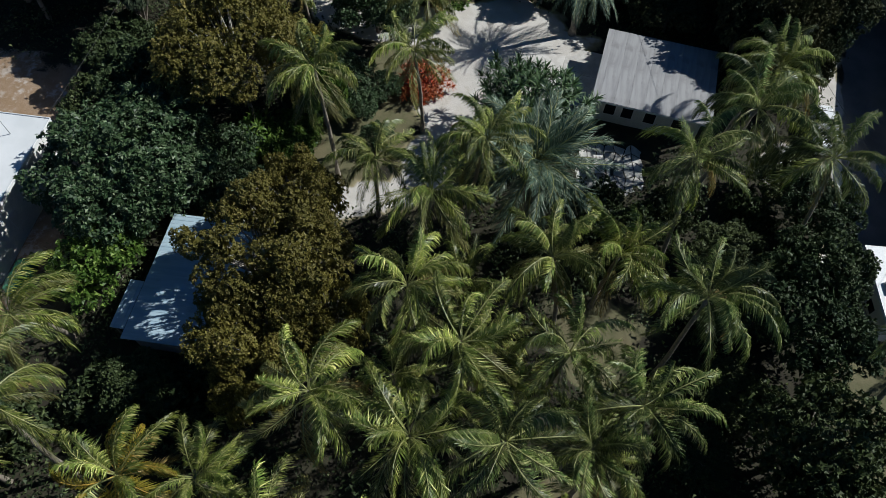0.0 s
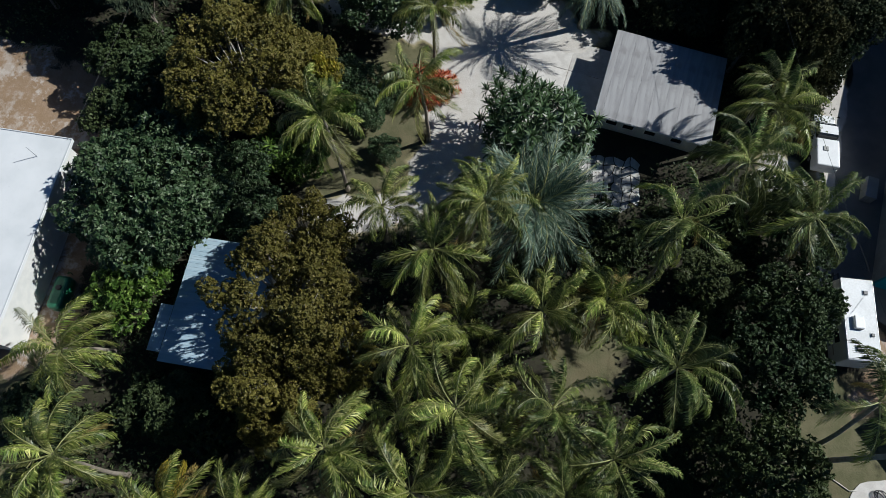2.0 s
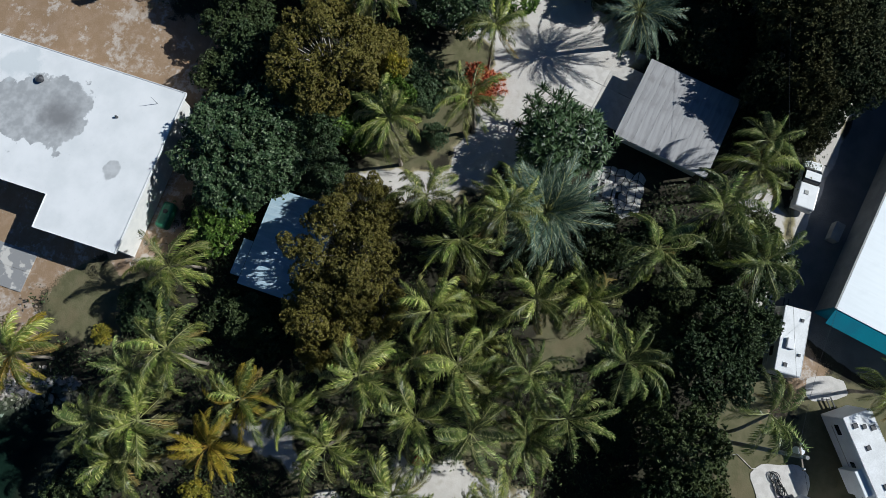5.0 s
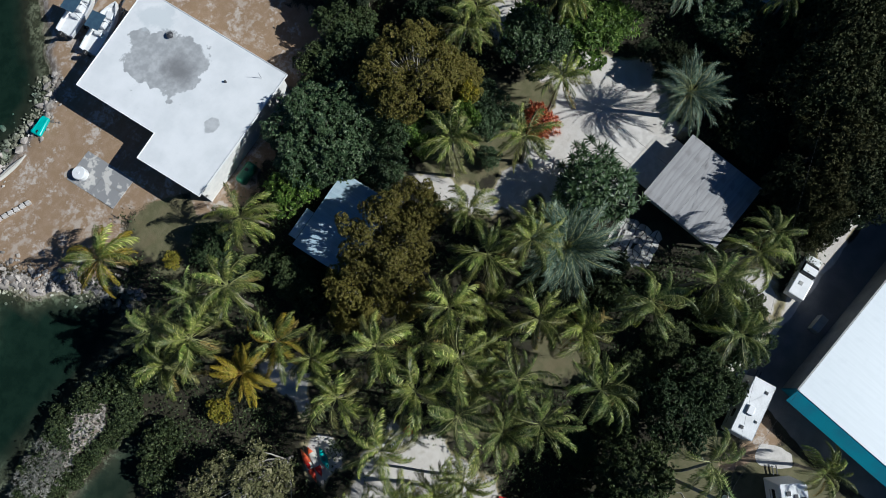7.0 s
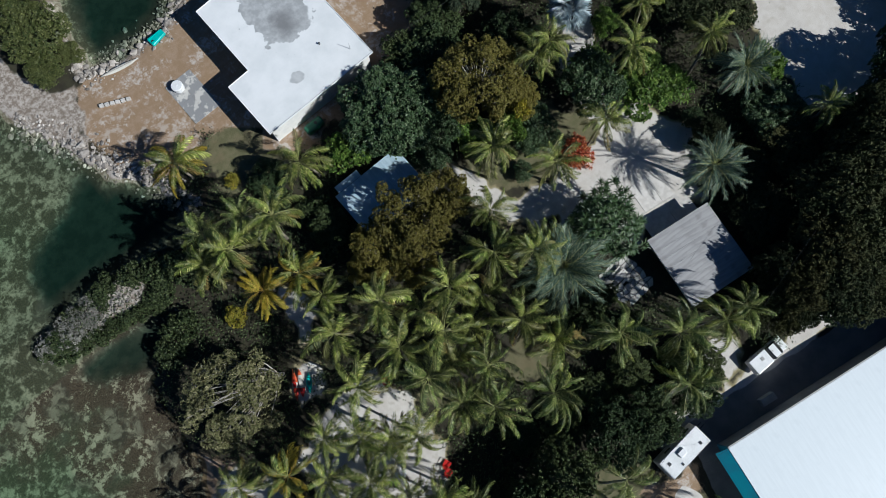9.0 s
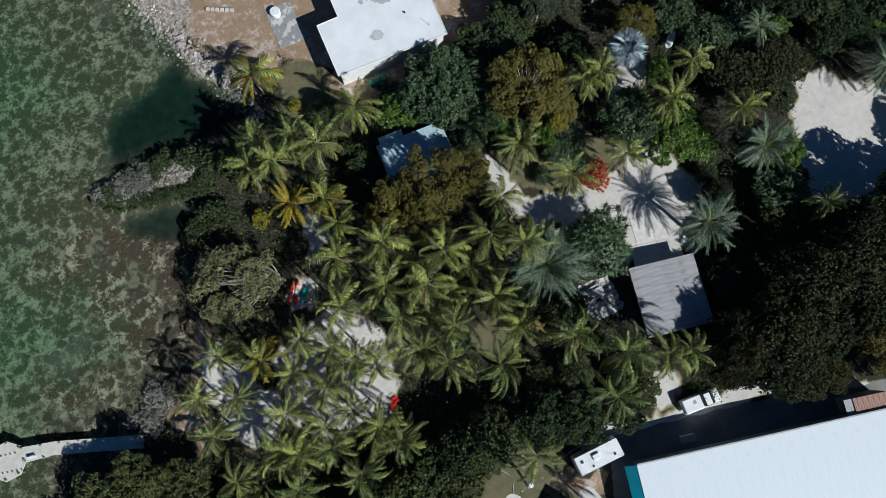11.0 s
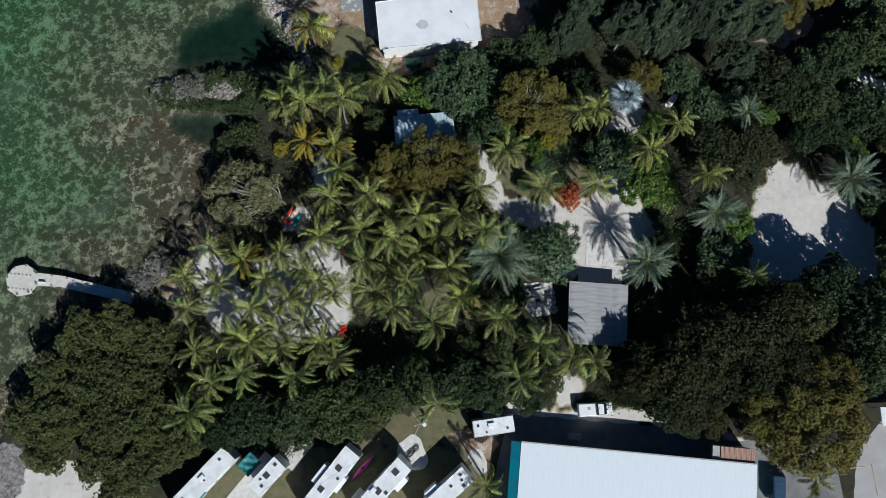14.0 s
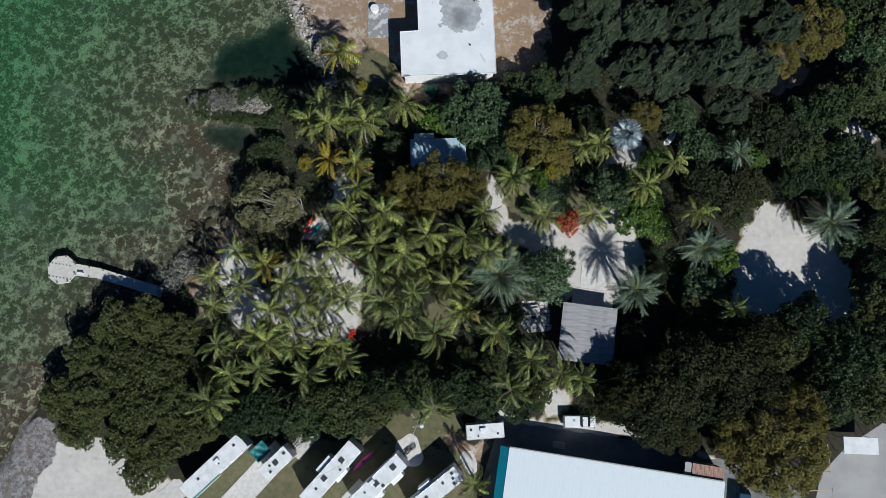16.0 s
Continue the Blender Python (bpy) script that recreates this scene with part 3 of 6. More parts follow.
def build_ground():
    xs, ys = axis(-62, 104, 0.7, 3800), axis(-44, 80, 0.7, 3800)
    gx, gy = np.meshgrid(xs, ys)
    z, d = land_height(gx, gy)
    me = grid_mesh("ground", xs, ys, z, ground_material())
    wob = 0.7 * ripple(gx, gy, 0.8, 5) + 0.35 * ripple(gx, gy, 2.3, 6)
    sand = np.minimum(most(gx, gy, SAND), -signed(gx, gy, ISLAND)) + wob
    put_attr(me, "sand", soft01(sand, 0.9))
    put_attr(me, "dirt", soft01(most(gx, gy, DIRT) + wob, 1.2))
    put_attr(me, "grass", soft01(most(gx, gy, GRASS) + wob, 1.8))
    put_attr(me, "road", soft01(most(gx, gy, ROAD), 0.3))
    put_attr(me, "paving", soft01(most(gx, gy, PAVING), 0.3))
    rocky = np.clip(1 - np.abs(d - 0.9) / 2.0, 0, 1) * (gy > 37.2) * (gx < 32) + soft01(signed(gx, gy, [(-16.5, 34.6), (-12.3, 35.8), (-9.6, 36.6), (-8.8, 33.5), (-10.8, 32.2), (-16.2, 33.2)]) + 0.5 * wob, 0.5)
    rocky += soft01(signed(gx, gy, [(-11, 64), (-9, 60), (-6.8, 56.4), (-4, 53), (-1.5, 56), (-0.5, 59.5), (-3, 61), (-5, 66), (-6, 90), (-14, 90)]) + wob, 1.0)
    rocky += 0.7 * soft01(signed(gx, gy, [(-49.4, -17.5), (-47.6, -17.0), (-50.0, -22), (-53, -27.2), (-58, -36), (-60, -36), (-55, -27)]) + 0.5 * wob, 0.5)
    put_attr(me, "marl", soft01(signed(gx, gy, [(-47.3, -18), (-42.8, -21.2), (-43.4, -23.4), (-45.2, -25.8), (-46.6, -29.2), (-49.2, -33), (-55, -38), (-63, -38), (-54.5, -26.7), (-50.5, -21)]) + wob, 0.9))
    put_attr(me, "rock", np.clip(rocky, 0, 1))
    put_attr(me, "mud", np.clip(1.25 * wet_at(gx, gy, d), 0, 1))
    put_attr(me, "sea", soft01(-d + 0.4, 0.5))
    put_attr(me, "deep", np.clip((-d - 12) / 24, 0, 1))
    wrack = np.clip(1.25 - (-d) / 15.0, 0, 1) * (gy < 31) * ((gx > -40) | (gy < -9))
    wrack *= 1 - wet_at(gx, gy, d)
    put_attr(me, "wrack", np.clip(wrack + 0.25 * wob * (wrack > 0), 0, 1))
    ob = tagged(new("ground", me), "sandy ground with leaf litter, thin grass and shallow sea bed", "ground", kind="structure")
    wx, wy = axis(-62, 36, 1.5, 3800), axis(-44, 80, 1.5, 3800)
    wx = wx[wx < 60]
    hx, hy = np.meshgrid(wx, wy)
    h, dw = land_height(hx, hy)
    wm = grid_mesh("water", wx, wy, 0 * hx - 0.42, water_material())
    put_attr(wm, "deep", np.clip((-dw - 3) / 32, 0, 1) ** 0.7)
    weedy = 0.5 * np.clip(1 + dw / 7, 0, 1) * (dw < 0) * (hy > 37) * (hy < 62)
    put_attr(wm, "basin", np.maximum(weedy, wet_at(hx, hy, dw)))
    sea = tagged(new("water", wm), "clear shallow green sea over mottled weed and sand", "sea", kind="structure")
    sea.visible_shadow = False
    return ob


ground = build_ground()


def ground_z(x, y):
    h, d = land_height(np.array([float(x)]), np.array([float(y)]))
    return float(h[0])


# ---- buildings ----
def window(parent, x, y, z, w, h, turn, frame_mat):
    """A window on a wall, facing -y before it is turned."""
    m = pose(x, y, z, 0, 0, turn)
    win = part("window", joined(box(w + 0.14, 0.06, 0.07, 0, -0.03, -0.07), box(w + 0.14, 0.06, 0.07, 0, -0.03, h), box(0.07, 0.06, h, -w / 2 - 0.035, -0.03, 0), box(0.07, 0.06, h, w / 2 + 0.035, -0.03, 0)), frame_mat, parent, m=m)
    part("pane", box(w, 0.03, h, 0, -0.02, 0), M["glass_dark"], win, "dark window pane")
    return win


def white_house():
    house = thing("white_house", "white flat-roofed house with grey stains on its roof", "house")
    plan = [(14.8, 36.6), (30.0, 36.5), (30.1, 54.7), (17.9, 54.2), (17.9, 43.8), (14.8, 43.7)]
    roof = [(14.4, 36.2), (30.4, 36.1), (30.5, 55.1), (17.5, 54.6), (17.5, 44.25), (14.35, 44.15)]
    part("wall", prism(plan, -0.2, 4.02), M["plaster"], house, "white plastered walls")
    part("roof", prism(roof, 4.02, 4.3), M["house_roof"], house, "white coated flat roof with grey stains")
    n = len(roof)
    for i in range(n):
        (ax, ay), (bx, by) = roof[i], roof[(i + 1) % n]
        ln = math.hypot(bx - ax, by - ay)
        part("roof_edge", box(ln, 0.08, 0.1, ln / 2, 0, 0, 0.02), M["white_paint"], house, m=pose(ax, ay, 4.27, 0, 0, math.degrees(math.atan2(by - ay, bx - ax))))
    for x in (23.5,):
        window(house, x, 36.6, 1.2, 1.3, 1.2, 0, M["white_paint"])
    part("vent", joined(rod(0.28, 0.28, 0.35, 27.4, 49.4, 4.3), rod(0.4, 0.1, 0.2, 27.4, 49.4, 4.62)), M["vent"], house, "dark roof vent")
    part("vent", rod(0.12, 0.1, 0.3, 26.2, 41.2, 4.3), M["vent"], house)
    part("antenna", joined(rod(0.03, 0.02, 1.4, 28.6, 38.2, 4.3, 6)), M["steel"], house, "thin metal antenna")
    return house


def ribbed(sx, sy, rows, thick=0.05, along="X", seam=0.035):
    """A sheet roof with raised seams; its top is at z 0 to 0.05."""
    bms = [box(sx, sy, thick, 0, 0, -thick)]
    for k in range(rows):
        u = (k + 0.5) / rows - 0.5
        bms.append(box(sx, 0.05, seam, 0, u * sy, 0, 0.01, 1) if along == "X" else box(0.05, sy, seam, u * sx, 0, 0, 0.01, 1))
    return joined(*bms)


def grey_shed():
    m = pose(43.2, -8.2, 0, 0, 0, -9.3)
    shed = thing("grey_roofed_shed", "white shed with a streaked grey sheet roof", "shed", m)
    for k in range(8):
        part("roof_sheet", turned(ribbed(8.9, 1.16, 1, 0.05, "X", 0.004), pose(0, 0, 0, 0, 2.5, 0)), M["shed_roof"], shed, m=pose(0, -4.06 + 1.16 * k, 2.86))
    part("wall", box(0.15, 8.2, 2.75, -3.4, 0, -0.1), M["plaster"], shed)
    part("wall", box(0.15, 8.2, 2.6, 3.9, 0, -0.1), M["plaster"], shed)
    part("wall", box(7.15, 0.15, 2.6, 0.25, 4.02, -0.1), M["plaster"], shed)
    part("wall", box(7.15, 0.15, 2.6, 0.25, -4.02, -0.1), M["plaster"], shed)
    part("fascia", box(0.06, 9.2, 0.16, -4.45, 0, 2.86), M["white_paint"], shed)
    for y in (3.0, 1.6, -0.2, -2.4):
        window(shed, -3.475, y, 0.9, 0.85, 1.25, -90, M["white_paint"])
    slab = tagged(new("concrete_slab"), "pale concrete parking slab beside the shed", "slab", kind="structure")
    slab.matrix_basis = m
    for x0, x1, y0, y1 in ((-1.5, 1.1, 7.65, 11.3), (1.14, 3.9, 7.65, 11.7), (-2.6, 1.1, 4.14, 7.61), (1.14, 4.2, 4.14, 7.61)):
        part("slab_panel", box(x1 - x0, y1 - y0, 0.22, (x0 + x1) / 2, (y0 + y1) / 2, -0.17, 0.02), M["block"], slab)
    return shed


def blue_shed():
    m = pose(20.1, 22.4, 0, 0, 0, -0.8)
    shed = thing("blue_roofed_shed", "small shed with a pale blue sheet roof under trees", "shed", m)
    for k in range(6):
        part("roof_sheet", ribbed(1.56, 6.4, 5, 0.05, "Y", 0.015), M["blue_roof"], shed, m=pose(-3.95 + 1.57 * k, 0, 2.62, -2.0, 0, 0))
    part("wall", box(8.6, 0.14, 2.55, 0, 2.8, -0.1), M["plaster"], shed)
    part("wall", box(8.6, 0.14, 2.45, 0, -2.8, -0.1), M["plaster"], shed)
    part("wall", box(0.14, 5.46, 2.5, -4.2, 0, -0.1), M["plaster"], shed)
    part("wall", box(0.14, 5.46, 2.5, 4.2, 0, -0.1), M["plaster"], shed)
    part("lean_to_roof", turned(ribbed(3.4, 0.9, 2), pose(-2.4, 3.7, 2.5)), M["blue_roof"], shed, "pale blue lean-to roof")
    for x in (-3.9, -0.9):
        part("post", box(0.09, 0.09, 2.5, x, 4.0, -0.08), M["timber"], shed)
    return shed


def big_building():
    ax, ay = 29.5, -25.3
    turn = math.degrees(math.atan2(-6.4, 33.0))
    m = pose(ax, ay, 0, 0, 0, turn)
    b = thing("white_roofed_building", "large grey and teal building with a white sheet roof", "building", m)
    L, W, H = 33.6, 22.0, 4.2
    part("wall", box(0.2, W - 0.6, H - 0.1, 0.4, -W / 2, -0.2), M["teal_wall"], b, "teal painted end wall")
    part("wall", box(0.2, W - 0.6, H - 0.1, L - 0.4, -W / 2, -0.2), M["teal_wall"], b, "teal painted end wall")
    part("wall", box(L - 1.0, 0.2, H - 0.1, L / 2, -0.4, -0.2), M["concrete"], b, "pale grey long wall")
    part("wall", box(L - 1.0, 0.2, H - 0.1, L / 2, -W + 0.4, -0.2), M["concrete"], b, "pale grey long wall")
    for k in range(12):
        part("roof_sheet", ribbed(L / 12, W, 0, 0.12, "Y", 0.005), M["big_roof"], b, m=pose(L / 12 * (k + 0.5), -W / 2, H))
    part("gutter", box(L, 0.16, 0.16, L / 2, 0.1, H - 0.14, 0.03), M["concrete"], b, "grey gutter")
    part("fascia", turned(box(1.5, W, 0.05, 0, 0, 0, 0.01), pose(-0.66, -W / 2, H - 0.5, 0, -30, 0)), M["teal_wall"], b, "sloping teal metal fascia")
    for x, w in ((8.2, 1.9),):
        part("condenser", box(w, 0.9, 0.95, x, 1.1, -0.05, 0.05), M["concrete"], b, "pale grey machine box")
    for y in (-4, -9, -14):
        window(b, 0.28, y, 1.4, 1.4, 1.0, -90, M["white_paint"])
    s = thing("rusty_roofed_store", "small store with a rusty striped sheet roof", "shed", pose(60.1, -30.2, 0, 0, 0, turn))
    for k in range(7):
        part("roof_sheet", ribbed(0.68, 2.1, 2, along="Y"), M["rust"], s, m=pose(-2.1 + 0.7 * k, 0, 3.9))
    part("wall", box(4.7, 1.9, 3.85, 0, 0, -0.1), M["concrete"], s)
    part("side_roof", box(1.0, 2.1, 0.06, -3.05, 0, 3.7), M["concrete"], s, "grey side roof")
    part("post", box(0.09, 0.09, 3.75, -3.4, 0.8, -0.1), M["timber"], s)
    part("post", box(0.09, 0.09, 3.75, -3.4, -0.8, -0.1), M["timber"], s)
    w = thing("white_canopy", "flat white canopy beside the parking court", "canopy", pose(84.8, -27.2, 0, 0, 0, -4))
    part("roof", box(5.4, 2.6, 0.12, 0, 0, 2.9, 0.02), M["rv_roof"], w)
    for x in (-2.5, 2.5):
        for y in (-1.1, 1.1):
            part("post", rod(0.05, 0.05, 3.0, x, y, -0.1, 8), M["steel"], w)
    lot = tagged(new("trim_parking_lines"), "faded orange bay lines on the paved court", "marking", kind="structure")
    paint = surface("faded_paint", (0.55, 0.4, 0.25), (0.46, 0.36, 0.26), 3, 0.8)
    for x, y, sx, sy in ((78.8, -30.4, 0.12, 4.6), (81.2, -29.6, 0.12, 4.6), (80.0, -31.6, 2.6, 0.12), (79.2, -34.4, 3.4, 0.12), (81.2, -36.4, 0.12, 4.4)):
        part("line", box(sx, sy, 0.02, x, y, ground_z(x, y) + 0.02), paint, lot)


white_house()
grey_shed()
blue_shed()
big_building()


# ---- plants ----
def frond_mesh(name, length, rise, fall, width, count, leaf_w, mats, seed, hang=0.5, sweep=0.55, curl=0.0, twist=0.0):
    """A feather leaf along +x: its rib climbs at rise degrees and ends at -fall; leaflets hang on both sides."""
    r = random.Random(seed)
    steps = 12
    pts, ang = [Vector((0, 0, 0))], []
    side = curl
    yaw = 0.0
    for i in range(steps):
        s = (i + 0.5) / steps
        a = radians(rise + (-fall - rise) * s ** 1.15)
        yaw += radians(side) / steps
        pts.append(pts[-1] + length / steps * Vector((math.cos(a) * math.cos(yaw), math.cos(a) * math.sin(yaw), math.sin(a))))
        ang.append(a)

    def at(s):
        f = min(s * steps, steps - 1e-6)
        i = int(f)
        return pts[i].lerp(pts[i + 1], f - i), (pts[i + 1] - pts[i]).normalized()

    rib_v, rib_f = tube(pts[::2], [0.045 * (1 - 0.85 * i / 6) * length / 4 for i in range(7)], 4)
    verts, faces, index = list(rib_v), list(rib_f), [1] * len(rib_f)
    for k in range(count):
        s = 0.18 + 0.815 * k / (count - 1)
        for sgn in (-1, 1):
            p, d = at(min(0.999, s + r.uniform(-0.008, 0.008)))
            out = Vector((0, 0, 1)).cross(d).normalized() * sgn
            out = Matrix.Rotation(radians(twist) * s, 3, d) @ out
            wave = math.sin(19 * s + seed) * 0.5 + math.sin(41 * s + 2.3 * seed + sgn) * 0.5
            grow = math.sin(math.pi * min(1, 0.1 + 0.76 * s)) ** 0.8
            ln = width * grow * r.uniform(0.62, 1.2) * (1 + 0.16 * wave)
            if r.random() < 0.05 + 0.12 * (wave > 0.6):
                continue
            u = (out * (1 - 0.45 * s) * r.uniform(0.8, 1.1) + d * (sweep + 0.75 * s) * r.uniform(0.75, 1.2) + d * 0.3 * wave + Vector((0, 0, r.uniform(0.0, 0.35)))).normalized()
            g = Vector((0, 0, -1)) * hang * r.uniform(0.5, 1.5)
            mid = p + u * ln * 0.42 + g * ln * 0.22
            tip = mid + (u * 0.55 + g * 2.0).normalized() * ln * 0.58
            w = d * leaf_w * 0.5
            b = len(verts)
            verts += [p, mid + w, tip, mid - w]
            faces += [(b, b + 1, b + 2, b + 3)]
            index += [0]
    return mesh_of(name, verts, faces, mats, index)


def frond_set(name, length, width, count, leaf_w, leaf, rib, dry, classes, hang, seed, old, sweep=0.8):
    """Feather leaves from the upright young ones to the hanging old ones, three of each age."""
    out = []
    for c, (rise, fall) in enumerate(classes):
        row = []
        for k in range(3):
            r = random.Random(seed * 100 + c * 10 + k)
            m = leaf if c < len(classes) - 2 or k == 0 else (old if k == 1 or c < len(classes) - 1 else dry)
            row.append(frond_mesh(name, length * (0.85 if c == 0 else 1.0) * r.uniform(0.92, 1.06), rise + r.uniform(-5, 5), fall + r.uniform(-8, 8), width, count, leaf_w, [m, rib],
                                  seed * 50 + c * 7 + k, hang * (0.6 + 0.25 * c), sweep=sweep, curl=r.uniform(-45, 45), twist=r.uniform(-60, 60)))
        out.append(row)
    return out


COCO = [(82, -10), (66, 30), (44, 60), (18, 78), (-22, 86)]
FROND = {
    "green": frond_set("frond", 3.9, 1.1, 90, 0.056, M["palm"], M["rib_green"], M["palm_dry"], COCO, 0.75, 1, M["palm_old"]),
    "dark": frond_set("frond", 3.9, 1.1, 90, 0.056, M["palm_dark"], M["rib_green"], M["palm_dry"], COCO, 0.85, 2, M["palm"]),
    "gold": frond_set("frond", 3.7, 1.0, 92, 0.075, M["palm_gold"], M["rib_gold"], M["palm_dry"], COCO, 0.8, 3, M["palm_gold"]),
    "date": frond_set("frond", 4.3, 0.78, 56, 0.075, M["date"], M["rib_green"], M["date_dry"], [(76, -25), (58, 2), (40, 22), (18, 40), (-8, 58), (-40, 80)], 0.1, 4, M["date"], 0.75),
}
FROND["sunny"] = FROND["green"][:2] + FROND["gold"][2:]


def trunk_mesh(lean, height, r0, r1, seed):
    r = random.Random(seed)
    n = 9
    pts = []
    for i in range(n):
        s = i / (n - 1)
        pts.append(Vector((lean[0] * s ** 1.6, lean[1] * s ** 1.6, height * s)) + Vector((r.uniform(-1, 1), r.uniform(-1, 1), 0)) * 0.05 * (0 < i < n - 1))
    rad = [r0 * 1.5] + [r0 + (r1 - r0) * i / (n - 1) for i in range(1, n)]
    v, f = tube([p - Vector((0, 0, 0.25)) if i == 0 else p for i, p in enumerate(pts)], rad, 8)
    return mesh_of("trunk", v, f, M["trunk"], smooth=True)


def feather_palm(name, x, y, z, kind, size, label, group, number, seed, lean=None):
    """A palm whose crown's heart is at x, y, z; its trunk leans to it from its foot."""
    r = random.Random(seed)
    if lean is None:
        a = r.uniform(0, 6.283)
        d = r.uniform(0.2, 1.6)
        lean = (d * math.cos(a), d * math.sin(a))
    fx, fy = x - lean[0], y - lean[1]
    gz = ground_z(fx, fy)
    top = z - gz
    palm = thing(name, label, "palm", pose(fx, fy, gz), group)
    wide = 0.16 if kind != "date" else 0.3
    child("trunk", trunk_mesh(lean, top, wide, wide * 0.7, seed), palm)
    rows = FROND[kind]
    turn0 = r.uniform(0, 360)
    for k in range(number):
        s = (k + 0.5) / number
        c = min(len(rows) - 1, int(s * len(rows) + r.uniform(-0.35, 0.35)))
        c = max(0, c)
        me = rows[c][r.randrange(3)]
        sc = size * r.uniform(0.78, 1.12)
        m = pose(lean[0], lean[1], top, 0, 0, turn0 + k * 137.5 + r.uniform(-22, 22)) @ pose(0.08, 0, 0, r.uniform(-38, 38), r.uniform(-9, 9), 0) @ Matrix.Diagonal((sc, sc, sc, 1))
        child("frond", me, palm, m)
    return palm


PALMS_GREEN = [
    (14.8, 30.6, 5.8, 1.0), (8.7, 26.1, 10.6, 1.0), (2.9, 26.5, 9.6, 1.0), (-0.6, 27.2, 8.0, 0.95), (7.1, 16.4, 8.0, 0.85), (5.4, 12.3, 8.5, 1.0),
    (11.3, 11.6, 10.2, 1.0), (9.8, 6.5, 10.4, 1.0), (3.8, 6.3, 9.1, 0.95), (17.8, 7.9, 9.8, 1.0), (23.9, 7.5, 9.9, 1.05), (26.9, 4.7, 11.5, 0.95),
    (26.9, 11.4, 8.5, 0.8), (31.5, 16.0, 11.0, 0.95), (36.2, 10.4, 9.0, 0.95), (44.5, 10.7, 6.9, 0.9), (14.4, 4.7, 11.2, 1.0), (22.9, -3.9, 7.4, 1.05),
    (21.4, 0.2, 8.5, 0.95), (20.4, 5.1, 6.0, 0.85), (14.0, 8.2, 6.5, 0.8), (16.9, 3.1, 5.5, 0.8), (13.5, 1.5, 6.0, 0.8), (29.6, 4.9, 7.0, 0.8)]
PALMS_MORE = [
    (-16.5, 3.0, 6.5, 0.8), (-12.7, 6.9, 6.0, 0.8), (-3.2, -6.2, 8.2, 0.95), (11.1, -2.9, 7.5, 0.8), (-8.9, -6.6, 7.8, 0.9), (-2.3, 4.8, 8.0, 0.85), (-6.8, -2.8, 8.2, 0.95),
    (2.9, -0.1, 8.4, 0.95), (0.8, 2.2, 8.5, 0.9), (5.2, -1.4, 8.7, 0.85), (0.4, -5.4, 7.6, 0.75), (-4.8, 1.4, 7.4, 0.8), (57.9, 18.6, 7.5, 0.85), (52.9, 15.1, 7.5, 0.9), (60.7, 10.2, 8.0, 0.8), (37.3, -13.9, 10.0, 0.95),
    (-12.0, 1.4, 7.0, 0.8), (-1.4, -1.7, 8.5, 1.0), (2.9, -8.4, 8.5, 1.0), (-7.2, -7.6, 8.5, 1.0), (23.7, -30.4, 5.0, 0.75), (70.2, -34.4, 4.6, 0.8), (45.9, 21.9, 8.0, 0.9), (43.2, 21.5, 8.5, 0.85)]
PALMS_DARK = [
    # first palm wears the darker leaves in place of the woods' shade on it
    (65.4, -5.1, 6.6, 0.85),
    (10.0, 2.2, 11.0, 1.0), (15.5, -0.9, 9.0, 0.95), (13.2, -4.6, 9.0, 1.0), (10.9, -2.2, 8.5, 0.9), (18.6, -7.4, 11.0, 1.0), (27.9, -7.5, 10.8, 1.0), (32.7, -11.7, 10.6, 1.05),
    (29.7, -16.0, 10.2, 1.0), (-16.0, -1.6, 7.5, 0.9), (-15.0, -7.7, 8.0, 0.9), (-3.2, -8.6, 8.0, 0.9), (-1.1, -12.5, 8.5, 0.95), (-8.5, -11.4, 8.5, 0.95),
    (-16.2, -16.2, 8.0, 1.1), (4.6, -11.0, 8.0, 0.9), (6.1, 28.6, 9.0, 0.9), (-13.0, -12.5, 8.0, 0.9), (1.5, 30.5, 8.0, 0.85), (40.5, -14.8, 8.5, 0.85)]


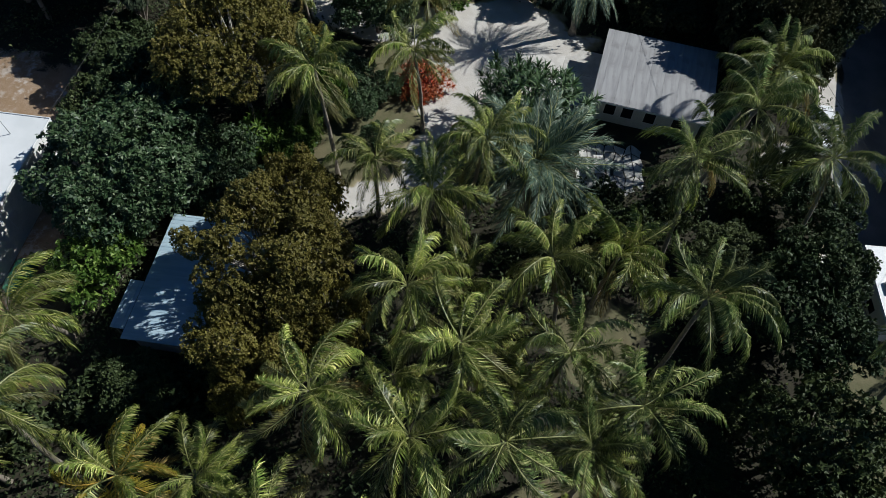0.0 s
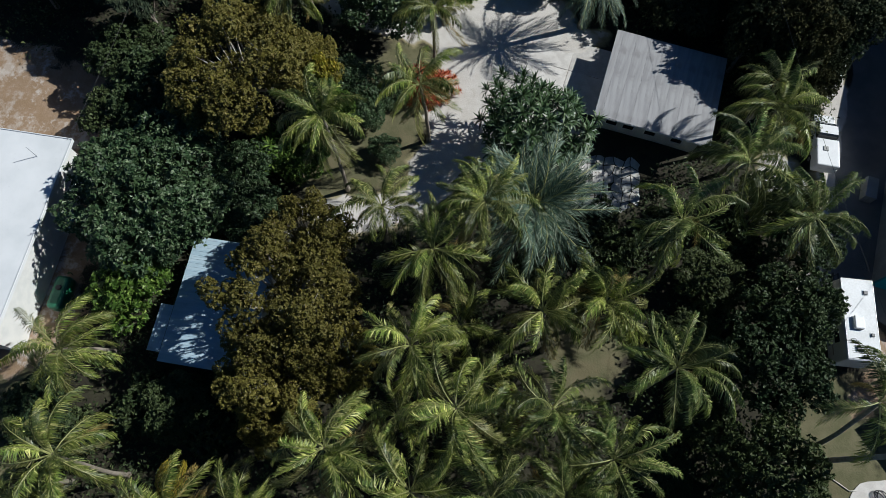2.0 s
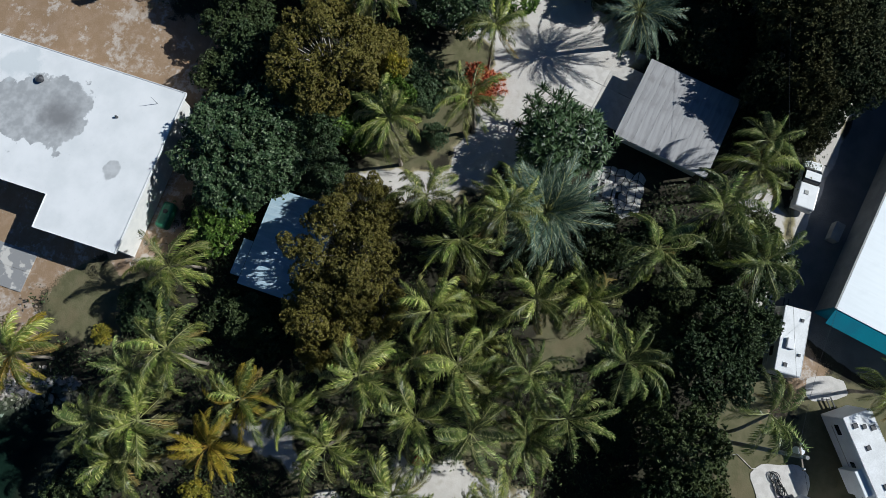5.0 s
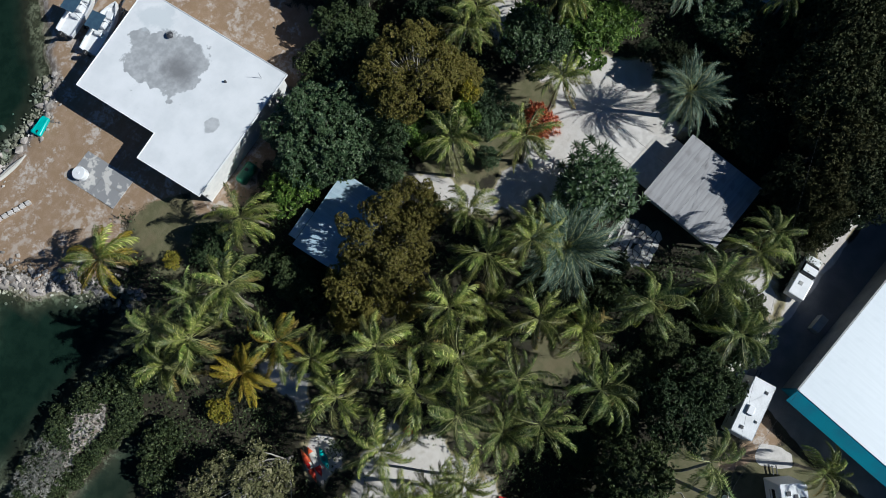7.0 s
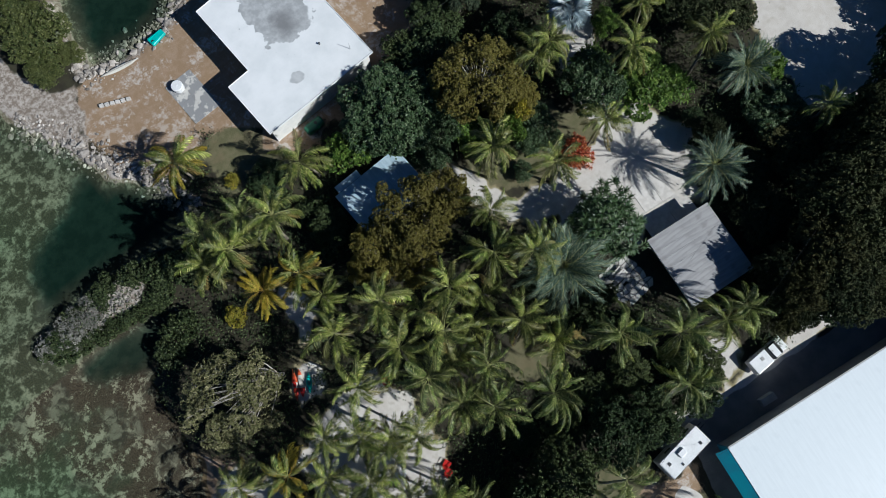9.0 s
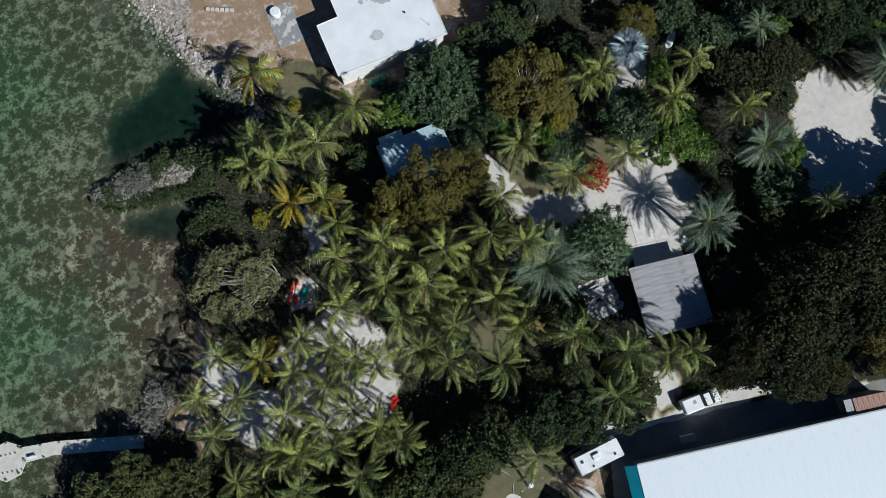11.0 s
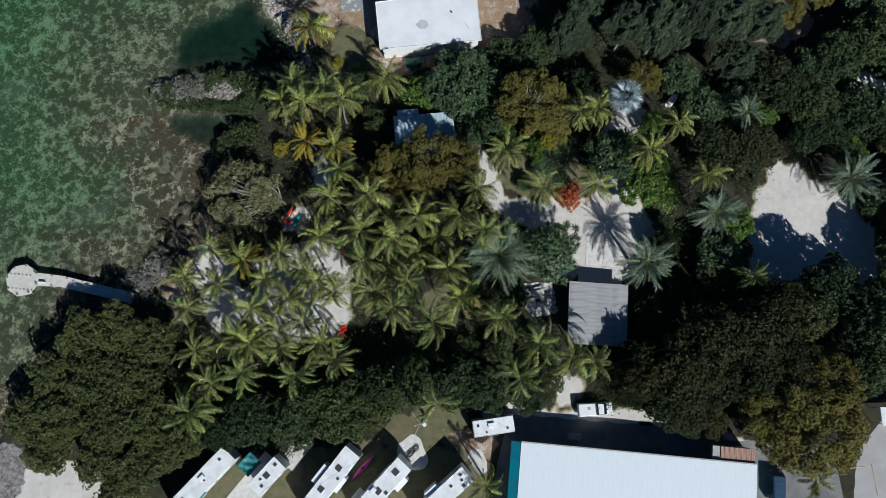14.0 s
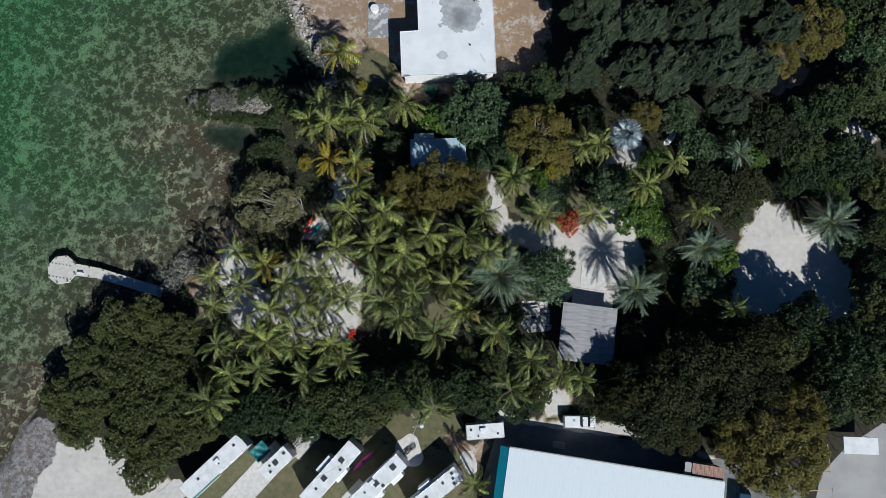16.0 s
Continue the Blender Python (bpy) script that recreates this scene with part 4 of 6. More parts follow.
def plant_palms():
    k = 0
    for kind, rows, label in (
        ("green", PALMS_GREEN, "green coconut palm with arching fronds over sandy grass"),
        ("green", PALMS_MORE, "green coconut palm with a slim grey trunk"),
        ("dark", PALMS_DARK, "dark green coconut palm with hanging fronds"),
    ):
        for x, y, z, s in rows:
            k += 1
            feather_palm("coconut_palm", x, y, z, kind, s * (1.02 if x < 5 and y < 7 else 1.04), label, "coconut palms in the grove", 23 + k % 5, 300 + k)
    for x, y, z, s in ((2.8, 20.7, 9.3, 0.92), (6.7, 20.0, 8.1, 1.0)):
        k += 1
        feather_palm("golden_coconut_palm", x, y, z, "gold" if x < 5 else "sunny", s, "coconut palm with golden yellow fronds", "golden coconut palms", 25, 300 + k)
    feather_palm("coconut_palm", 3.8, 40.3, 5.4, "sunny", 1.15, "coconut palm with yellowing lower fronds by the rocky shore", "", 27, 377)
    feather_palm("coconut_palm", -7.6, 4.3, 8.0, "sunny", 0.95, "coconut palm with a few golden fronds above white sand", "", 24, 379)
    feather_palm("coconut_palm", 18.1, -17.9, 12.2, "dark", 1.0, "tall coconut palm with few thin fronds beside a pole", "", 14, 378, (2.2, 0.6))
    for x, y, z, s, n in ((29.0, 1.4, 7.4, 1.32, 96), (50.5, -1.5, 6.1, 1.05, 60), (61.4, 4.6, 7.0, 1.0, 56), (83.4, 8.3, 4.6, 1.15, 60), (69.0, 20.0, 6.0, 0.7, 30)):
        k += 1
        feather_palm("date_palm", x, y, z, "date", s, "date palm with stiff grey-green fronds", "date palms", n, 300 + k, (0.2, 0.1))


plant_palms()


def fan_palm():
    """The silver palm: stiff round fans on stalks."""
    verts, faces = [], []
    for k in range(22):
        a, b = radians(-105 + 210 * (k + 0.14) / 22), radians(-105 + 210 * (k + 0.86) / 22)
        m = (a + b) / 2
        i = len(verts)
        verts += [(1.1, 0, 0), (1.1 + 0.55 * math.cos(a), 0.55 * math.sin(a), 0.1), (1.1 + 1.4 * math.cos(m), 1.4 * math.sin(m), -0.3 - 0.12 * (k % 3)), (1.1 + 0.55 * math.cos(b), 0.55 * math.sin(b), 0.1), (1.1 + 0.5 * math.cos(m), 0.5 * math.sin(m), -0.06)]
        faces += [(i, i + 1, i + 4), (i + 4, i + 1, i + 2), (i + 4, i + 2, i + 3), (i, i + 4, i + 3)]
    v, f = tube([(0, 0, 0), (0.6, 0, 0.06), (1.15, 0, 0)], [0.05, 0.04, 0.03], 5)
    faces += [tuple(j + len(verts) for j in q) for q in f]
    verts += v
    fan = mesh_of("fan_leaf", verts, faces, M["silver"])
    x, y, z = 50.5, 23.4, 7.6
    palm = thing("silver_fan_palm", "silver-blue fan palm with stiff round leaves", "palm", pose(x, y, ground_z(x, y)))
    child("trunk", trunk_mesh((0, 0), z, 0.28, 0.22, 9), palm)
    r = random.Random(5)
    for k in range(28):
        s = k / 28
        child("fan_leaf", fan, palm, pose(0, 0, z, 0, 0, k * 137.5) @ pose(0, 0, 0, 0, -70 + 115 * s + r.uniform(-14, 14), 0) @ pose(0, 0, 0, r.uniform(-60, 60)) @ Matrix.Diagonal((1.15, 1.15, 1.15, 1)))


fan_palm()


def leaf_cloud(name, centres, normals, size, aspect, material, rng, along=None, lift=0.0, three=False):
    """Many single leaves, each a folded blade of four corners, or of three."""
    n = len(centres)
    t = rng.normal(size=(n, 3))
    size = np.reshape(size, (-1, 1))
    if along is not None:
        t = t * 0.45 + np.asarray(along)
    t -= (t * normals).sum(1, keepdims=True) * normals
    t /= np.linalg.norm(t, axis=1, keepdims=True) + 1e-9
    b = np.cross(normals, t)
    ln = size * rng.uniform(0.7, 1.25, (n, 1))
    w = ln / aspect
    fold = normals * w * 0.35
    if three:
        co = np.stack([centres - t * ln * 0.5, centres - b * w * 0.6 + t * ln * 0.1 + fold, centres + t * ln * 0.5 + b * w * 0.4 + normals * lift * ln], 1).reshape(-1, 3)
    else:
        co = np.stack([centres - t * ln * 0.5, centres - b * w * 0.5 + fold, centres + t * ln * 0.5 + normals * lift * ln, centres + b * w * 0.5 + fold], 1).reshape(-1, 3)
    k = 3 if three else 4
    me = bpy.data.meshes.new(name)
    me.vertices.add(k * n)
    me.vertices.foreach_set("co", co.ravel().astype(np.float32))
    me.loops.add(k * n)
    me.loops.foreach_set("vertex_index", np.arange(k * n, dtype=np.int32))
    me.polygons.add(n)
    me.polygons.foreach_set("loop_start", np.arange(0, k * n, k, dtype=np.int32))
    me.materials.append(material)
    me.update(calc_edges=True)
    return me


def crown_of(rng, lobes, total, tuft, gap, tilt=0.6, each=6, rough=0.15):
    """Leaf places, normals, directions and sizes: tufts of leaves over the lumpy skins of lobes (x, y, z, r), thin in
    the hollows, and large filler leaves added within to block light.
    """
    L = np.array(lobes)
    share = L[:, 3] ** 2 / (L[:, 3] ** 2).sum()
    turns = rng.normal(size=(9, 3))
    turns /= np.linalg.norm(turns, axis=1, keepdims=True)
    turns *= rng.uniform(0.7, 1.5, (9, 1))
    shift = rng.uniform(0, 6.283, 9)

    def lumps(p, metres):
        return np.sin(p @ turns.T * (6.283 / metres) + shift).sum(1) / 2.1

    cs, us, inner, wide = [], [], [], []
    for i, (lx, ly, lz, lr) in enumerate(L):
        k = int(2.6 * total * share[i] / each) + 8
        d = rng.normal(size=(k, 3))
        d /= np.linalg.norm(d, axis=1, keepdims=True)
        d = d[d[:, 2] > -0.4]
        skin = np.array([lx, ly, lz]) + d * lr
        big, small = lumps(skin, 1.5), lumps(skin + 7, 0.65)
        p = np.array([lx, ly, lz]) + d * (lr * (1 + rough * (big + 0.5 * small) + rng.normal(size=len(d)) * 0.03))[:, None]
        keep = np.ones(len(p), dtype=bool)
        for j in range(len(L)):
            if j != i:
                keep &= np.linalg.norm(p - L[j, :3], axis=1) > L[j, 3] * 0.86
        keep &= big + 0.7 * small + rng.normal(size=len(p)) * 0.5 > -1.5 + 2.2 * gap
        cs.append(p[keep])
        us.append(d[keep])
        # oversized filler leaves, added so the crown stops light and casts solid shade
        m = 18
        q = rng.normal(size=(m, 3))
        q *= lr * rng.uniform(0.2, 0.62, (m, 1)) / np.linalg.norm(q, axis=1, keepdims=True)
        inner.append(np.array([lx, ly, lz]) + q)
        wide.append(np.full(m, lr * 0.95))
    p, u = np.concatenate(cs), np.concatenate(us)
    pick = rng.permutation(len(p))[: max(1, total // each)]
    p, u = p[pick], u[pick]
    o = rng.normal(size=(len(p), each, 3)) * 0.75 + u[:, None] * 0.6 + np.array([0, 0, 0.45])
    o /= np.linalg.norm(o, axis=2, keepdims=True)
    nn = u[:, None] * 0.45 + np.array([0, 0, 0.5]) + rng.normal(size=o.shape) * tilt
    nn /= np.linalg.norm(nn, axis=2, keepdims=True)
    c = (p[:, None] + o * tuft * rng.uniform(0.4, 1.1, (len(p), each, 1))).reshape(-1, 3)
    inside, wide = np.concatenate(inner), np.concatenate(wide)
    ni = rng.normal(size=inside.shape)
    ni /= np.linalg.norm(ni, axis=1, keepdims=True)
    return np.concatenate([c, inside]), np.concatenate([nn.reshape(-1, 3), ni]), np.concatenate([o.reshape(-1, 3), ni[:, [1, 2, 0]]]), np.concatenate([np.zeros(len(c)), wide])


def lobes_for(rng, radius, height, number, lobe, heart=0.42):
    """A domed cluster: one heart and a ring of lobes round it."""
    out = [(0, 0, height - radius * 0.55, radius * heart)]
    for k in range(number):
        a = k * 2.4 + rng.uniform(-0.4, 0.4)
        d = radius * (0.22 + 0.56 * ((k + 0.5) / number) ** 0.5) * rng.uniform(0.85, 1.1)
        r = radius * lobe * rng.uniform(0.75, 1.25)
        out.append((d * math.cos(a), d * math.sin(a), height - r - 0.5 * (d / radius) ** 2 * radius * rng.uniform(0.7, 1.2) - rng.uniform(0, 0.16) * height, r))
    return out


def limb_mesh(rng, lobes, height, thick, bark, twigs=0):
    base = [((0, 0, -0.3), thick * 1.3), ((0.05, 0.03, height * 0.22), thick), ((0.1, -0.05, height * 0.4), thick * 0.85)]
    parts = [tube([p for p, _ in base], [q for _, q in base], 8)]
    for x, y, z, r in lobes[1:]:
        j = rng.uniform(-0.3, 0.3, 3) * (1 + 0.09 * math.hypot(x, y) ** 1.3)
        parts.append(tube([base[2][0] if len(parts) % 2 else base[1][0], (x * 0.45 + j[0], y * 0.45 + j[1], height * 0.4 + (z - height * 0.4) * 0.55), (x, y, z)], [thick * 0.6, thick * 0.38, thick * 0.15], 6))
        for _ in range(twigs):
            d = rng.normal(size=3)
            d[2] = abs(d[2])
            d = d / np.linalg.norm(d) * r
            parts.append(tube([(x, y, z), (x + d[0] * 0.6, y + d[1] * 0.6, z + d[2] * 0.5), (x + d[0] * 1.05, y + d[1] * 1.05, z + d[2] * 0.95)], [thick * 0.14, thick * 0.09, 0.015], 4))
    v, f = tubes(parts)
    return mesh_of("trunk", v, f, bark, smooth=True)


KINDS = {}


def tree_kind(key, radius, height, number, lobe, leaf, aspect, material, bark, total, tuft=0.16, gap=0.12, seeds=(1, 2), tilt=0.6, twigs=0, along=None, lift=0.0, thick=0.22, each=6, rough=0.15, shift=(0, 0), heart=0.42):
    KINDS[key] = (radius, height, [])
    for s in seeds:
        rng = np.random.RandomState(s * 17 + len(key))
        lobes = [(x + shift[0], y + shift[1], z, q) for x, y, z, q in lobes_for(rng, radius, height, number, lobe, heart)]
        c, nrm, way, wide = crown_of(rng, lobes, total, tuft, gap, tilt, each, rough)
        size = np.where(wide > 0, wide, leaf)
        KINDS[key][2].append((leaf_cloud("crown", c, nrm, size, aspect, material, rng, way if along is None else along, lift, True), limb_mesh(rng, lobes, height, thick, bark, twigs)))


tree_kind("seagrape", 5.6, 8.0, 24, 0.26, 0.3, 1.9, M["seagrape"], M["bark"], 30000, 0.22, 0.12, (1,), 0.75)
tree_kind("glossy", 3.4, 5.0, 12, 0.3, 0.3, 1.9, M["seagrape"], M["bark"], 9000, 0.22, 0.14, (1, 2), 0.75)
tree_kind("olive", 6.4, 9.0, 62, 0.128, 0.21, 1.8, M["olive"], M["bark_pale"], 27000, 0.16, -0.2, (1, 2), 0.42, twigs=1, thick=0.16, rough=0.09, each=8, heart=0.2)
tree_kind("dark", 4.6, 7.0, 20, 0.235, 0.3, 1.6, M["dark"], M["bark"], 10000, 0.2, 0.14, (1, 2, 3), 0.62)
tree_kind("brownish", 4.8, 7.5, 22, 0.22, 0.28, 1.6, M["brownish"], M["bark"], 11000, 0.2, 0.16, (1, 2), 0.65)
tree_kind("mangrove", 4.2, 6.0, 22, 0.22, 0.25, 1.7, M["mangrove"], M["bark"], 14000, 0.2, 0.18, (1, 2, 3), 0.8, thick=0.1, rough=0.2, heart=0.3)
tree_kind("pine", 4.2, 12.0, 30, 0.17, 0.75, 5.0, M["needle"], M["bark"], 10000, 0.3, 0.2, (1, 2, 3), 0.35, along=(0.9, 0.6, 0.3), lift=0.25, each=9, rough=0.2)
tree_kind("fig", 6.2, 7.0, 52, 0.125, 0.2, 1.8, M["fig"], M["bark_pale"], 19000, 0.16, 0.2, (1,), 0.55, twigs=4, thick=0.17, shift=(-4.9, 1.2), heart=0.12, rough=0.2)
tree_kind("bright", 3.0, 4.5, 10, 0.34, 0.36, 2.2, M["bright"], M["bark"], 5500, 0.22, 0.1)
tree_kind("yellow", 1.6, 3.0, 6, 0.4, 0.28, 2.0, M["yellow"], M["bark"], 1800, 0.2, 0.1, (1,), thick=0.08)
tree_kind("scrub", 2.2, 1.6, 10, 0.34, 0.3, 5.0, M["scrub"], M["bark_pale"], 2500, 0.2, 0.3, (1, 2), twigs=6, thick=0.05)
tree_kind("shrub", 1.5, 1.6, 7, 0.4, 0.25, 1.7, M["under"], M["bark"], 2200, 0.16, 0.1, (1, 2), thick=0.06)


def rosette(number, length, width, seed, bend=0.5):
    """Strap leaves that spring from one point."""
    r = random.Random(seed)
    verts, faces = [], []
    for k in range(number):
        a, e = k * 2.4, radians(80 - 95 * k / number + r.uniform(-8, 8))
        d = Vector((math.cos(a) * math.cos(e), math.sin(a) * math.cos(e), math.sin(e)))
        w = Vector((-math.sin(a), math.cos(a), 0)) * width / 2
        ln = length * r.uniform(0.8, 1.1)
        p1, p2 = d * ln * 0.5, d * ln * 0.5 + (d + Vector((0, 0, -bend))).normalized() * ln * 0.5
        i = len(verts)
        verts += [-w * 0.5, w * 0.5, p1 + w, p1 - w, p2]
        faces += [(i, i + 1, i + 2, i + 3), (i + 3, i + 2, i + 4)]
    return verts, faces


def rosette_tree(key, radius, height, heads, number, length, width, material, bark, seed, flat=0.75):
    rng = np.random.RandomState(seed)
    verts, faces, limbs = [], [], []
    for k in range(heads):
        v, f = rosette(number, length, width, seed * 1000 + k)
        z = 1 - (k + 0.5) / heads * 0.95
        q = math.sqrt(1 - z * z)
        a = k * 2.39996
        rr = radius * rng.uniform(0.6, 1.05) * (1 + 0.16 * math.sin(3 * a + 1) * q)
        u = Vector((q * math.cos(a), q * math.sin(a), z))
        p = Vector((u.x * rr, u.y * rr, height - radius * flat + u.z * rr * flat))
        m = Matrix.Translation(p) @ Vector((0, 0, 1)).rotation_difference((u * 0.7 + Vector((0, 0, 0.6))).normalized()).to_matrix().to_4x4()
        i = len(verts)
        verts += [m @ Vector(c) for c in v]
        faces += [tuple(j + i for j in g) for g in f]
        if k % 3 == 0:
            limbs.append(tube([(0, 0, height * 0.3), (p.x * 0.5, p.y * 0.5, height * 0.3 + (p.z - height * 0.3) * 0.5), tuple(p)], [0.1, 0.07, 0.035], 5))
    limbs.append(tube([(0, 0, -0.3), (0, 0, height * 0.32)], [0.2, 0.15], 7))
    v, f = tubes(limbs)
    KINDS[key] = (radius, height, [(mesh_of("crown", verts, faces, material), mesh_of("trunk", v, f, bark, smooth=True))])


rosette_tree("screwpine", 4.3, 6.6, 150, 22, 0.95, 0.15, M["strap"], M["bark_pale"], 3)
rosette_tree("croton", 2.1, 2.2, 110, 14, 0.5, 0.1, M["croton"], M["bark"], 4, 0.95)
rosette_tree("banana", 2.6, 3.6, 46, 11, 1.0, 0.2, M["bright"], M["bark"], 6, 0.85)

TREE_NAMES = {
    "seagrape": ("broadleaf_tree", "dense dark green broadleaf tree with glossy round leaves", "tree"),
    "glossy": ("glossy_bush", "rounded bush with glossy dark green leaves", "bush"),
    "olive": ("olive_brown_tree", "olive-brown leafy tree with rounded lobes", "tree"),
    "dark": ("dark_green_tree", "dark green leafy tree in a thick belt", "tree"),
    "brownish": ("dull_green_tree", "dull brown-green tree in shaded woodland", "tree"),
    "mangrove": ("mangrove_tree", "small-leaved green mangrove tree by the shore", "tree"),
    "pine": ("casuarina_tree", "feathery grey-green casuarina tree swept by wind", "tree"),
    "fig": ("grey_branched_tree", "sparse grey-green tree with bare pale branches", "tree"),
    "bright": ("bright_green_bush", "bright green large-leaved bush", "bush"),
    "yellow": ("yellow_shrub", "small yellow-leaved shrub among palms", "shrub"),
    "scrub": ("grey_scrub", "grey leafless scrub on pale rock", "shrub"),
    "shrub": ("shrub", "low dark green shrub under the palms", "shrub"),
    "screwpine": ("screw_pine", "spreading screw pine with rosettes of strap leaves", "tree"),
    "croton": ("croton_bush", "red and orange croton bush on the path's grass island", "bush"),
    "banana": ("strap_leaf_bush", "bright green bush of broad strap leaves", "bush"),
}
planted = [0]


def tree(key, x, y, radius, height):
    """A tree of a kind, with its crown's radius and top in metres."""
    r0, h0, forms = KINDS[key]
    k = planted[0]
    planted[0] += 1
    crown, trunk = forms[k % len(forms)]
    name, label, cat = TREE_NAMES[key]
    gz = ground_z(x, y)
    r = random.Random(900 + k)
    ob = thing(name, label, cat, pose(x, y, gz, 0, 0, 0 if key in ("pine", "fig") else r.uniform(0, 360)) @ Matrix.Diagonal((radius / r0, radius / r0 * r.uniform(0.92, 1.08), (height - gz) / h0, 1)), TREE_NAMES[key][2] + "s of one kind" if key not in ("screwpine", "croton", "fig") else "")
    child("trunk", trunk, ob)
    child("crown", crown, ob)
    return ob


